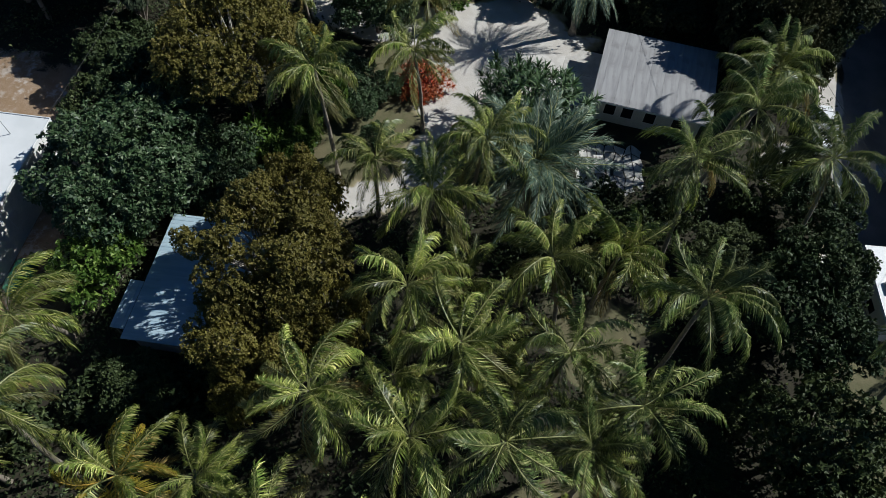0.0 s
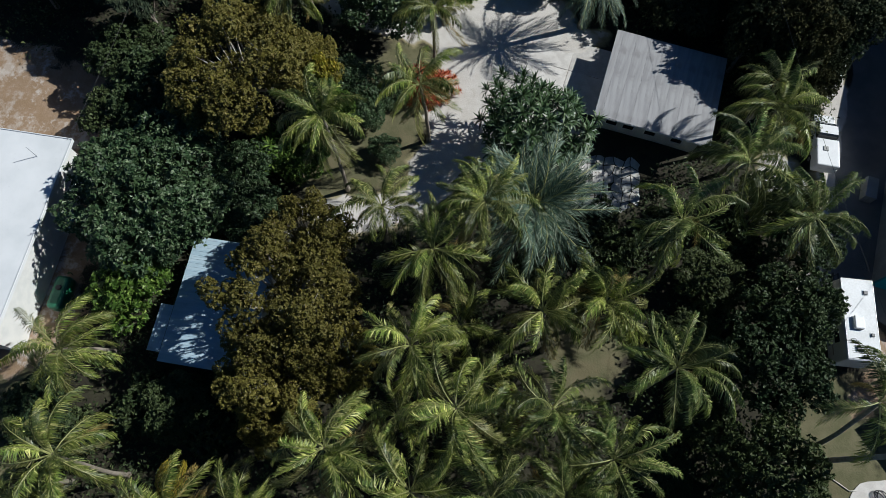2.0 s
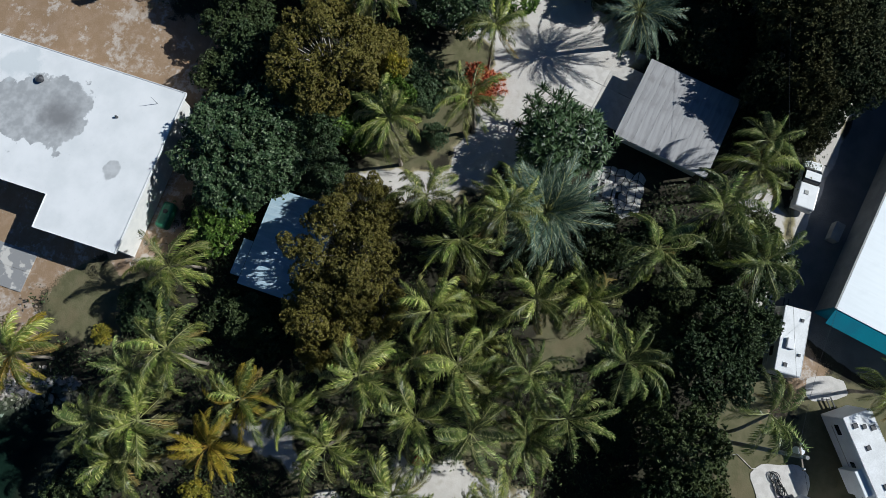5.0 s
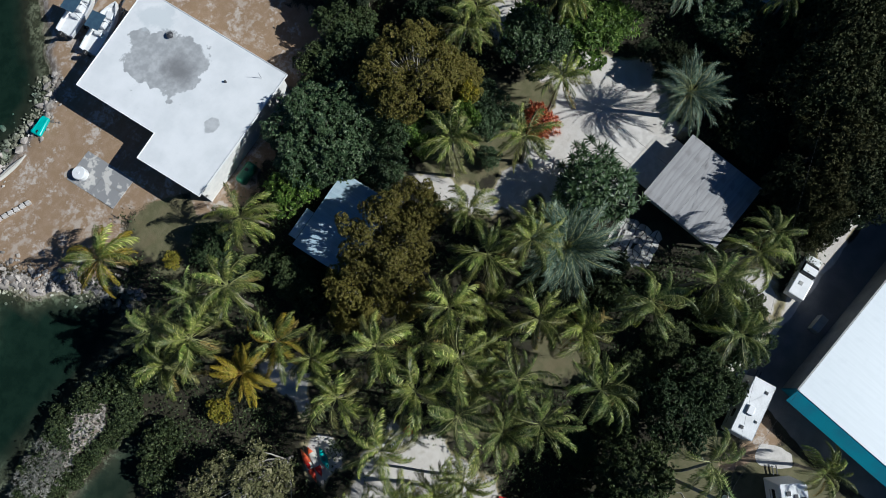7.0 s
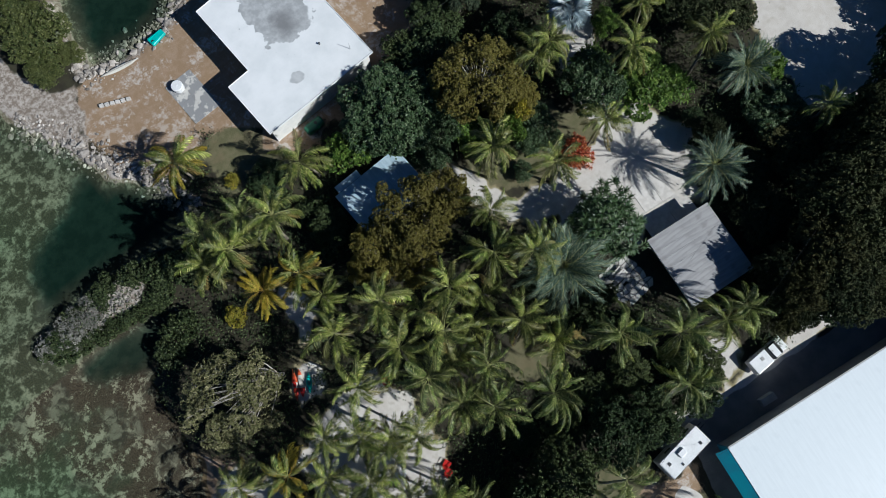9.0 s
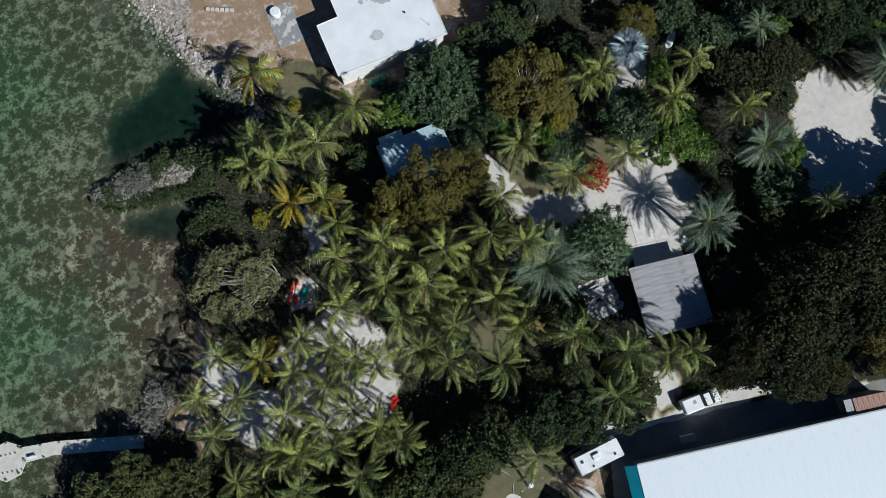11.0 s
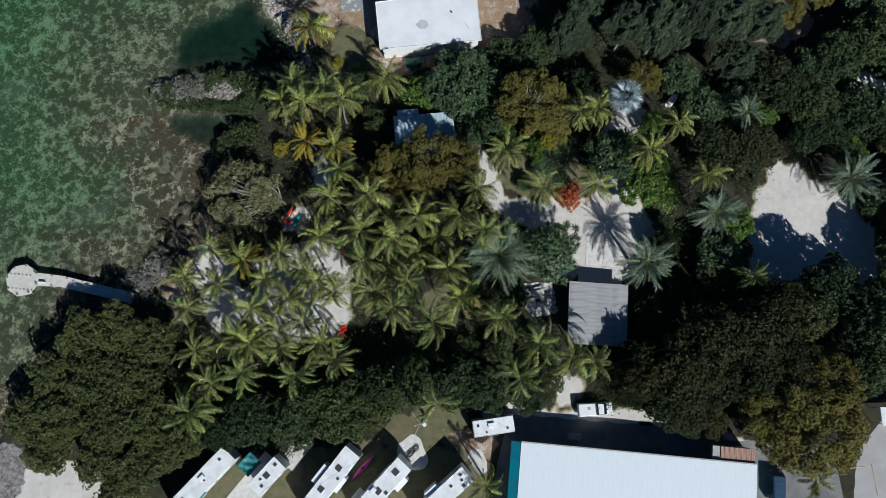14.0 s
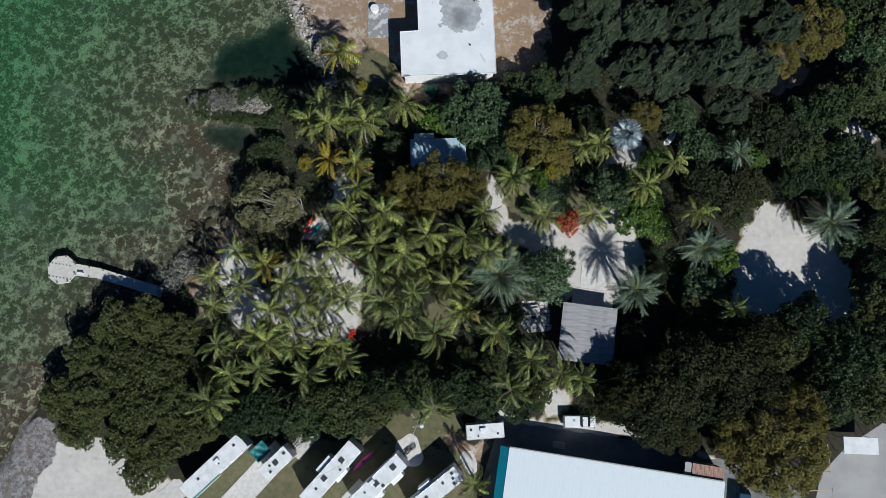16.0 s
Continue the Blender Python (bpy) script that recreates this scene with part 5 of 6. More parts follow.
WOODS = {
    "seagrape": [(26.8, 28.6, 6.3, 8.4)],
    "glossy": [(27.5, 21.9, 2.6, 4.0), (48.0, 15.6, 3.9, 5.6), (30.5, 23.5, 2.6, 4.0), (62.5, -1.5, 3.6, 5.0), (40.0, 17.5, 2.8, 3.6), (37.8, 15.4, 1.7, 2.4), (35.0, 13.4, 1.4, 2.0), (40.2, 13.9, 1.5, 2.2), (36.8, 19.3, 1.8, 2.8)],
    "olive": [(20.0, 16.6, 5.9, 11.0), (15.4, 16.0, 4.4, 10.0), (12.6, 15.8, 2.6, 8.8), (16.8, 12.4, 3.0, 9.6), (36.4, 23.8, 6.2, 11.5), (39.0, 20.2, 3.6, 7.5), (70.4, -27.2, 7.6, 10.5), (64.8, -24.6, 5.0, 9.0), (73.5, -21.5, 5.5, 10.0), (66.5, -29.0, 4.0, 7.5), (83.5, 41.0, 6.5, 9.0), (78.0, 36.5, 4.0, 7.5), (55.0, 27.5, 3.2, 6.0), (24.6, 16.4, 3.9, 9.8)],
    "dark": [(54.1, 1.4, 2.0, 3.2), (55.2, 4.4, 1.6, 2.6), (17.5, -12.0, 2.4, 2.4), (27.5, -12.6, 2.8, 3.4), (13.5, -10.0, 2.2, 2.0), (31.5, -19.0, 3.2, 5.0), (34.4, -17.2, 2.8, 4.5), (0.5, -17.0, 3.6, 7.5), (-13.5, -19.5, 3.2, 5.5), (12.5, 23.5, 2.6, 4.0), (11.0, 33.0, 2.8, 3.5), (35.5, 31.0, 4.2, 6.5), (39.5, 35.0, 3.4, 5.5), (33.5, 34.0, 3.2, 5.0), (45.0, 27.0, 3.4, 6.0), (9.2, -15.6, 4.0, 7.5)],
    "brownish": [(44.9, -16.8, 2.4, 7.6), (66.9, -9.1, 3.6, 8.0), (44.8, -19.8, 2.4, 5.6), (68.4, -9.0, 3.6, 10.5), (52.6, -16.4, 4.4, 10.5), (55.0, -4.6, 3.6, 3.6), (60.5, -6.2, 4.2, 5.0), (51.0, -20.5, 4.6, 8.5), (46.4, -20.2, 2.3, 6.2), (53.0, -23.4, 4.0, 7.0), (57.2, -25.2, 2.8, 5.0), (69.0, -16.5, 4.2, 9.0), (54.5, 1.0, 2.6, 5.0), (66.5, 12.5, 5.0, 6.5), (63.5, 15.5, 4.2, 6.0), (70.5, 14.5, 4.2, 6.5), (54.0, -17.5, 5.4, 10.0), (58.0, -13.2, 5.0, 11.5), (52.0, -9.8, 3.8, 5.0), (64.5, -12.5, 5.2, 11.0), (59.0, -20.0, 4.4, 8.0), (64.5, -19.0, 4.6, 8.5), (75.0, 24.0, 5.0, 7.0), (47.2, -17.8, 3.4, 9.2), (47.6, -14.6, 3.0, 8.4), (43.2, -16.6, 2.8, 5.0)],
    "mangrove": [(-33, -4, 4.4, 6.0), (-28, -3.2, 4.4, 6.5), (-23, -6, 4.2, 6.0), (-37, -9, 4.2, 5.5), (-31, -10, 4.6, 6.5), (-25, -11, 4.4, 6.5), (-41.5, -15, 3.8, 5.2), (-36, -15.5, 4.4, 6.0), (-29.5, -16.5, 4.6, 6.5), (-23.5, -17, 4.4, 6.5), (-38, -20, 3.4, 5.0), (-31, -21.5, 4.2, 5.5), (-25, -23, 4.2, 6.0), (-19.5, -20.5, 3.6, 6.0), (-28, -27, 3.6, 5.0), (-17.0, -12.0, 3.4, 5.5), (-41, -20.5, 2.2, 3.0), (0.6, 67.0, 4.6, 4.4), (-0.4, 73.5, 5.0, 4.6), (2.2, 62.6, 1.9, 2.2), (-1.4, 62.8, 2.6, 2.6)],
    "pine": [(45, 45, 3.6, 8.5), (47, 48, 4.4, 12.5), (53, 49, 4.6, 13), (59, 50, 4.6, 13), (65, 49, 4.6, 13), (70, 46, 4.4, 12), (52, 34, 4.0, 11.5), (57, 33, 4.4, 12), (62, 34, 4.4, 12), (67, 34, 4.4, 12), (43.8, 35, 3.6, 8), (47, 38, 3.4, 9), (72, 33, 4.0, 11), (46, 54, 4.4, 10), (51, 56, 4.6, 13)],
    "bright": [(53.8, 11.2, 4.2, 4.2), (20.6, 28.8, 3.0, 5.0), (36.5, 17.8, 1.8, 7.0), (66.0, 3.5, 2.8, 4.5), (33.5, 19.5, 1.8, 3.0), (73.5, 21.5, 2.6, 3.6), (56.0, 20.8, 1.8, 3.0), (34.4, 19.2, 1.7, 3.2), (32.2, 19.6, 1.6, 2.8)],
    "shrub": [(-20.2, 32.9, 1.2, 0.7), (-18.4, 32.3, 1.2, 0.7), (-16.6, 31.9, 1.1, 0.7), (-14.8, 31.6, 1.1, 0.7), (-13.0, 31.2, 1.1, 0.7), (-11.2, 30.9, 1.1, 0.8), (-9.4, 30.4, 1.2, 0.9), (-7.6, 31.0, 1.5, 1.2), (-22.0, 34.2, 1.3, 0.8), (-12.2, 36.3, 1.2, 0.8), (-17.6, 36.0, 1.3, 0.8), (-6.5, 33.2, 1.8, 2.0), (-4.0, 31.8, 2.2, 2.2), (-9.2, 35.0, 1.5, 1.8), (-13.5, 35.6, 1.6, 1.2)],
    "fig": [(-2.9, 13.9, 6.9, 6.4)],
    "yellow": [(-2.6, 22.6, 1.2, 2.6), (7.2, 36.0, 1.0, 1.2), (38.2, 18.6, 1.4, 7.4)],
    "scrub": [(-18.8, 34.2, 2.6, 1.4), (-16.0, 34.8, 2.2, 1.3), (-21.5, 34.4, 2.0, 1.1), (-26.0, 3.4, 2.6, 1.2), (-23.5, 6.0, 2.2, 1.0)],
    "screwpine": [(36.9, 1.9, 4.3, 6.6)],
    "croton": [(41.6, 10.7, 2.1, 2.4)],
    "banana": [(50.5, 18.0, 2.2, 4.0), (56.0, 9.0, 2.4, 3.6), (33.0, 22.0, 2.0, 3.0)],
}
EAST_WOODS = {
    "dark": [(76.0, -8.0, 5.0, 10.5), (71.5, -11.0, 4.6, 10.5), (82.0, -12.5, 5.4, 11.0), (86.0, -18.5, 5.6, 9.0), (79.5, -19.0, 5.2, 9.0), (90.5, -11.0, 5.6, 9.0), (88.0, -5.5, 4.4, 8.5), (95.0, -17.0, 5.6, 9.0), (93.0, 14.0, 5.0, 7.0), (88.0, 18.5, 4.8, 7.0), (92.0, 30.0, 5.6, 8.0), (86.0, 28.0, 4.6, 7.0), (98.0, 22.0, 5.6, 8.0), (80.5, 21.0, 4.2, 6.5), (97.0, 40.0, 6.0, 8.5), (90.5, 47.0, 6.0, 8.5), (76.0, 46.0, 5.0, 8.0), (82.5, 16.4, 3.4, 5.5), (91.0, 0.0, 4.0, 6.5), (93.0, 6.5, 3.8, 6.0), (78.5, 15.6, 2.8, 5.0), (93.5, -5.0, 4.4, 7.5)],
    "glossy": [(93.5, 37.0, 5.0, 7.5), (82.5, 26.5, 3.6, 5.5), (97.5, 9.5, 4.0, 5.5), (63.5, 22.5, 3.6, 5.0), (69.0, 22.5, 3.4, 4.6), (60.5, 27.5, 3.2, 5.0), (88.5, 4.2, 2.6, 4.0), (86.0, 12.2, 2.4, 3.5)],
    "bright": [(90.0, 41.5, 3.2, 6.5), (72.0, 26.5, 2.6, 4.2), (86.5, 14.0, 2.4, 3.0)],
}
MORE_WOODS = {
    "shrub": [(-20.5, 33.6, 2.0, 1.4), (-2.0, 29.0, 2.2, 2.5), (-11.4, 24.6, 1.6, 1.6), (-8.2, 26.0, 2.0, 2.4), (12.5, 21.5, 2.4, 3.0), (9.5, 30.5, 2.0, 2.5), (12.5, 26.5, 2.0, 2.5), (29.2, -6.0, 1.8, 2.4), (26.0, -4.6, 1.6, 2.2), (31.6, -9.6, 1.8, 2.6), (31.6, -14.8, 1.8, 2.6), (26.2, 0.8, 1.6, 2.0), (29.8, -3.4, 1.6, 2.0), (32.0, -4.6, 1.3, 1.6)],
    "dark": [(14.0, -15.2, 4.0, 8.0), (4.0, -18.0, 5.0, 8.0), (-2.4, -18.8, 4.6, 7.5), (9.0, -18.0, 3.8, 7.0), (21.5, -16.0, 4.0, 7.0), (25.5, -17.6, 3.6, 6.5), (-9.0, -18.0, 4.4, 7.5), (23.0, -11.5, 2.4, 2.6), (47.2, -19.6, 2.6, 6.0), (49.8, -21.4, 3.0, 6.5)],
    "pine": [(60, 57, 4.6, 13), (69, 55, 4.6, 12), (45, 61, 4.4, 10), (49, 64, 4.4, 12), (68, 27.5, 3.4, 9), (74, 52, 4.6, 12), (80, 53, 4.6, 11), (77, 41, 4.0, 10), (49.5, 42.5, 4.0, 10), (54.5, 41.5, 4.2, 11.5), (61, 41.5, 4.2, 11.5), (66.5, 41, 4.0, 11)],
}
for plan in (WOODS, EAST_WOODS, MORE_WOODS):
    for key, rows in plan.items():
        for row in rows:
            tree(key, *row)


# ---- trailers, vehicles, boats ----
def wheel(parent, x, y, r, w, inner=None):
    ob = part("wheel", turned(rod(r, r, w, 0, 0, -w / 2, 16, 0.03), pose(x, y, r, 90, 0, 0)), M["rubber"], parent, "black tyre")
    part("rim", turned(rod(r * 0.55, r * 0.5, w + 0.03, 0, 0, -(w + 0.03) / 2, 12), pose(x, y, r, 90, 0, 0)), M["steel"], ob, "steel rim")
    return ob


def camper(x, y, turn, L, W, H, label, vents, slides=(), nose=True, awning=False, ac=None, boxes=()):
    """A camping trailer: x runs along its length, its middle at x, y."""
    rv = thing("camping_trailer", label, "trailer", pose(x, y, ground_z(x, y), 0, 0, turn), "camping trailers on the sand pads")
    body = box(L, W, H - 0.5, 0, 0, 0.5, 0.12, 3)
    if nose:
        for v in body.verts:
            if v.co.x > L / 2 - 0.3 and v.co.z > H - 0.4:
                v.co.x -= 0.25
    part("body", body, M["rv_white"], rv, "white ribbed body")
    part("roof", box(L - 0.3, W - 0.2, 0.03, -0.05, 0, H, 0.01), M["rv_roof"], rv, "white roof membrane")
    for s in (-1, 1):
        part("roof_rail", box(L - 0.3, 0.05, 0.05, -0.05, s * (W / 2 - 0.07), H - 0.01, 0.015), M["steel"], rv)
    for vx, vy, vw in vents:
        v = part("roof_vent", box(vw, vw, 0.12, vx, vy, H + 0.02, 0.04), M["vent"], rv, "smoked roof vent")
        part("vent_rim", box(vw + 0.1, vw + 0.1, 0.05, vx, vy, H + 0.015, 0.02), M["white_paint"], v)
    if ac is not None:
        a = part("air_conditioner", box(0.95, 0.7, 0.3, ac[0], ac[1], H + 0.02, 0.08, 3), M["white_paint"], rv, "white roof air conditioner")
        part("grille", box(0.06, 0.5, 0.14, ac[0] - 0.47, ac[1], H + 0.08), M["black"], a)
    for sx, ln, side, depth in slides:
        part("slide_out", box(ln, depth, H - 1.3, sx, side * (W / 2 + depth / 2 - 0.02), 0.95, 0.05), M["rv_white"], rv, "white slide-out room")
    for k in range(max(2, int(L // 3))):
        wx = -L / 2 + (k + 0.6) * L / max(2, int(L // 3))
        for s in (-1, 1):
            part("window", box(0.9, 0.03, 0.6, wx, s * (W / 2 + 0.008), H * 0.55, 0.01), M["glass_dark"], rv, "dark window")
    part("stripe", joined(box(L * 0.8, 0.012, 0.12, 0, W / 2 + 0.004, H * 0.42), box(L * 0.8, 0.012, 0.12, 0, -W / 2 - 0.004, H * 0.42)), M["concrete"], rv, "grey stripe")
    part("door", box(0.7, 0.03, 1.8, L * 0.18, -W / 2 - 0.015, 0.7, 0.01), M["white_paint"], rv)
    part("skirt", box(L * 0.9, W * 0.9, 0.25, 0, 0, 0.3), M["black"], rv)
    for s in (-1, 1):
        for d in (-0.45, 0.45) if L > 6 else (0,):
            wheel(rv, -L * 0.12 + d, s * (W / 2 - 0.22), 0.36, 0.24)
    hitch = part("hitch", joined(box(1.1, 0.09, 0.1, L / 2 + 0.5, 0.2, 0.42), box(1.1, 0.09, 0.1, L / 2 + 0.5, -0.2, 0.42), rod(0.03, 0.03, 0.6, L / 2 + 0.9, 0, 0.0, 8)), M["black"], rv)
    if awning:
        part("awning", turned(rod(0.14, 0.14, 5.8, 0, 0, -2.9, 10), pose(-3.1, -W / 2 - 0.16, H - 0.35, 0, 90, 0)), M["awning"], rv, "rolled dark teal awning")
        part("awning_rail", box(5.9, 0.08, 0.08, -3.1, -W / 2 - 0.36, H - 0.4, 0.02), M["white_paint"], rv)
    return rv


def small_trailer():
    return camper(25.95, -22.85, 2.5, 6.2, 2.4, 2.9, "small white camping trailer with a rounded front", [(-2.3, 0.35, 0.35), (1.9, -0.5, 0.3), (-1.2, -0.7, 0.25)], ac=(-0.4, 0.25))


small_trailer()
camper(-17.0, -26.6, 41, 12.2, 2.75, 3.4, "long white camping trailer beside a dark hedge", [(4.4, 0.3, 0.4), (-3.0, 0.2, 0.4), (0.9, -0.2, 0.3)], awning=True, ac=(0.9, 0.3))
camper(-7.3, -26.5, 41, 5.5, 2.5, 3.1, "short white camping trailer with black roof hatches", [(0.0, 0.1, 0.85), (1.9, 0.3, 0.5), (-1.0, 0.35, 0.35), (-1.5, -0.45, 0.42)])
camper(1.4, -28.3, 46, 11.6, 2.75, 3.6, "white camping trailer with two slide-out rooms", [(2.6, 0.1, 0.85), (-1.2, 0.25, 0.85), (1.4, -0.75, 0.4), (-3.2, 0.1, 0.4)], [(0.2, 3.0, 1, 0.8), (0.8, 2.4, -1, 0.5)])
camper(8.7, -30.0, 41, 10.6, 2.75, 3.7, "white camping trailer with a slide-out and roof hatches", [(3.4, 0.1, 0.9), (-0.2, 0.1, 0.9), (0.4, -0.9, 0.5), (-2.4, 0.3, 0.3)], [(2.6, 2.2, -1, 0.7), (-1.6, 2.4, -1, 0.7)], ac=(-0.6, 0.7))
camper(17.6, -31.7, 36, 9.8, 2.7, 3.7, "pale grey camping trailer with three small skylights", [(3.8, 0.6, 0.45), (3.5, -0.1, 0.4), (3.2, -0.8, 0.45), (1.8, 0.3, 0.4), (-1.5, 0.2, 0.5)], [(-0.8, 2.2, 1, 0.7)])


def pickup():
    x, y, turn = 41.2, -22.1, -2
    car = thing("pickup_truck", "white pickup truck with a bed cap and dark windscreen", "truck", pose(x, y, ground_z(x, y), 0, 0, turn))
    part("bed_cap", box(2.5, 1.85, 0.75, -1.2, 0, 0.75, 0.12, 3), M["rv_white"], car, "white fibreglass bed cap")
    part("bed", box(2.6, 1.9, 0.55, -1.2, 0, 0.45, 0.08, 2), M["white_paint"], car)
    part("cab", box(1.7, 1.85, 0.65, 0.95, 0, 0.5, 0.12, 3), M["white_paint"], car)
    part("bonnet", box(1.0, 1.8, 0.5, 2.15, 0, 0.48, 0.14, 3), M["white_paint"], car)
    glass = box(1.6, 1.65, 0.5, 0.95, 0, 1.1, 0.1)
    for v in glass.verts:
        if v.co.z > 1.35:
            v.co.x += -0.35 if v.co.x > 0.95 else 0.1
    part("windscreen", glass, M["glass_dark"], car, "dark windscreen and side windows")
    part("roof", box(0.8, 1.5, 0.05, 0.85, 0, 1.59, 0.02), M["white_paint"], car)
    part("roof_vent", box(0.4, 0.4, 0.06, -0.9, 0.2, 1.5, 0.02), M["concrete"], car)
    part("bumper", box(0.15, 1.8, 0.2, 2.68, 0, 0.4, 0.05), M["steel"], car)
    for wx in (-1.4, 1.95):
        for s in (-1, 1):
            wheel(car, wx, s * 0.85, 0.36, 0.24)
    return car


pickup()


def van():
    """A parked van, its nose along +x."""
    x, y = 66.2, -35.6
    car = thing("van", "dark blue van parked on asphalt behind a building", "van", pose(x, y, ground_z(x, y), 0, 0, 80))
    body = box(4.7, 1.85, 1.5, 0, 0, 0.35, 0.16, 3)
    for v in body.verts:
        if v.co.z > 1.1 and v.co.x > 1.2:
            v.co.x -= 0.75
    part("body", body, M["van_blue"], car)
    shield = box(0.06, 1.5, 0.62, 0, 0, 0, 0.02)
    part("windscreen", turned(shield, pose(1.9, 0, 1.12, 0, -42, 0)), M["glass_dark"], car, "dark windscreen")
    part("roof_panel", box(2.9, 1.55, 0.03, -0.65, 0, 1.85, 0.01), M["van_blue"], car)
    for s in (-1, 1):
        part("side_window", box(2.4, 0.02, 0.45, -0.5, s * 0.93, 1.2, 0.008), M["glass_dark"], car, "dark side window")
        part("headlight", box(0.06, 0.3, 0.16, 2.33, s * 0.68, 0.72, 0.02), M["white_paint"], car)
        for wx in (-1.45, 1.45):
            wheel(car, wx, s * 0.82, 0.33, 0.22)
    part("bumper", box(0.12, 1.75, 0.2, 2.36, 0, 0.36, 0.04), M["black"], car)
    return car


van()


def hull_mesh(L, W, H, bow=0.5, nl=14, deck=0.75):
    """An open hull: outside, rim and a sunken deck."""
    bm = bmesh.new()
    rows = []
    for i in range(nl):
        s = i / (nl - 1)
        w = W / 2 * (1 - max(0, (s - bow) / (1 - bow)) ** 2.2) * (0.94 + 0.06 * min(1, s * 4))
        w = max(w, 0.02)
        x = -L / 2 + L * s
        up = H * (1 + 0.22 * s * s)
        keel = H * 0.5 * max(0, (s - 0.7) / 0.3) ** 2
        rows.append([bm.verts.new(c) for c in ((x, 0, keel), (x, w * 0.8, keel * 0.6 + H * 0.25), (x, w, up), (x, max(w - 0.14, 0.005), up), (x, max(w - 0.2, 0.004), up * deck * 0.75),
                                               (x, -max(w - 0.2, 0.004), up * deck * 0.75), (x, -max(w - 0.14, 0.005), up), (x, -w, up), (x, -w * 0.8, keel * 0.6 + H * 0.25))])
    for a, b in zip(rows, rows[1:]):
        for k in range(9):
            bm.faces.new((a[k], a[(k + 1) % 9], b[(k + 1) % 9], b[k]))
    bm.faces.new(rows[0])
    bmesh.ops.recalc_face_normals(bm, faces=bm.faces)
    return bm


def motor_boat(x, y, turn, L, label):
    bz = ground_z(x, y)
    tr = thing("boat_trailer", "galvanised boat trailer standing on brown earth", "trailer", pose(x, y, bz, 0, 0, turn), "boat trailers by the house")
    part("frame", joined(box(L, 0.1, 0.12, 0, 0.55, 0.42), box(L, 0.1, 0.12, 0, -0.55, 0.42), box(0.12, 1.9, 0.12, -0.8, 0, 0.36), box(1.4, 0.1, 0.12, L / 2 + 0.6, 0, 0.42), box(0.1, 1.2, 0.12, L * 0.42, 0, 0.42)), M["steel"], tr)
    for s in (-1, 1):
        for d in (-1.2, -0.4):
            wheel(tr, d, s * 1.05, 0.32, 0.2)
    boat = thing("motor_boat", label, "boat", pose(x, y, bz + 0.55, 0, 0, turn), "motor boats by the house")
    part("hull", hull_mesh(L, 2.35, 0.95), M["rv_white"], boat, "white fibreglass hull")
    con = part("console", box(0.8, 0.8, 0.9, 0.2, 0, 0.45, 0.08), M["white_paint"], boat)
    part("windscreen", turned(box(0.04, 0.75, 0.4, 0, 0, 0, 0.01), pose(0.55, 0, 1.3, 0, -20, 0)), M["glass_dark"], con)
    part("seat", box(0.5, 0.9, 0.55, -0.9, 0, 0.45, 0.06), M["white_paint"], boat)
    part("seat", box(0.9, 0.9, 0.35, 1.6, 0, 0.5, 0.08), M["white_paint"], boat)
    can = part("canopy", box(2.0, 1.75, 0.06, -0.1, 0, 2.35, 0.025), M["navy"], boat, "navy canvas canopy")
    for px in (-0.9, 0.7):
        for s in (-1, 1):
            part("pole", rod(0.025, 0.025, 1.75, px, s * 0.75, 0.62, 8), M["steel"], can)
    mot = part("outboard_motor", joined(box(0.55, 0.42, 0.55, -L / 2 - 0.35, 0, 0.85, 0.12, 3), box(0.22, 0.2, 1.0, -L / 2 - 0.3, 0, 0.0, 0.04)), M["black"], boat, "black outboard motor")
    part("bracket", box(0.2, 0.4, 0.4, -L / 2 - 0.08, 0, 0.4, 0.03), M["steel"], mot)
    return boat


motor_boat(24.9, 58.6, 8, 6.6, "white motor boat with a navy canopy on a trailer")
motor_boat(25.2, 62.2, 6, 6.4, "white open boat with a dark canopy on a trailer")


def kayak_shell(L, lo, hi, grow=1.0, nl=15):
    """The moulded hull between two stations, -1 at its stern and 1 at its bow."""
    bm = bmesh.new()
    rows = []
    for i in range(nl):
        s = lo + (hi - lo) * i / (nl - 1)
        w = max(0.015, 0.35 * (1 - abs(s) ** 2.3)) * grow
        lift = 0.12 * s * s
        rows.append([bm.verts.new((L / 2 * s, w * math.cos(a), 0.17 + lift + 0.17 * grow * (1 - 0.5 * s * s) * math.sin(a))) for a in [2 * math.pi * j / 10 for j in range(10)]])
    for a, b in zip(rows, rows[1:]):
        for j in range(10):
            bm.faces.new((a[j], a[(j + 1) % 10], b[(j + 1) % 10], b[j]))
    bm.faces.new(rows[0])
    bm.faces.new(rows[-1][::-1])
    bmesh.ops.recalc_face_normals(bm, faces=bm.faces)
    for f in bm.faces:
        f.smooth = True
    return bm


def kayak(x, y, turn, L, material, label, group="", bands=(), seat=None):
    k = thing("kayak", label, "kayak", pose(x, y, ground_z(x, y) + 0.02, 0, 0, turn), group)
    part("hull", kayak_shell(L, -1, 1), material, k)
    for lo, hi, mat, words in bands:
        part("colour_band", kayak_shell(L, lo, hi, 1.025, 7), mat, k, words)
    if seat is not None:
        part("seat", turned(rod(0.24, 0.26, 0.05, 0, 0, 0.31, 16, 0.015), Matrix.Diagonal((1.3, 0.8, 1, 1))), seat, k, "moulded seat")
    if L > 5:
        part("keel_strip", box(L * 0.8, 0.04, 0.03, 0, 0, 0.33, 0.008, 1), M["timber"], k)
    return k


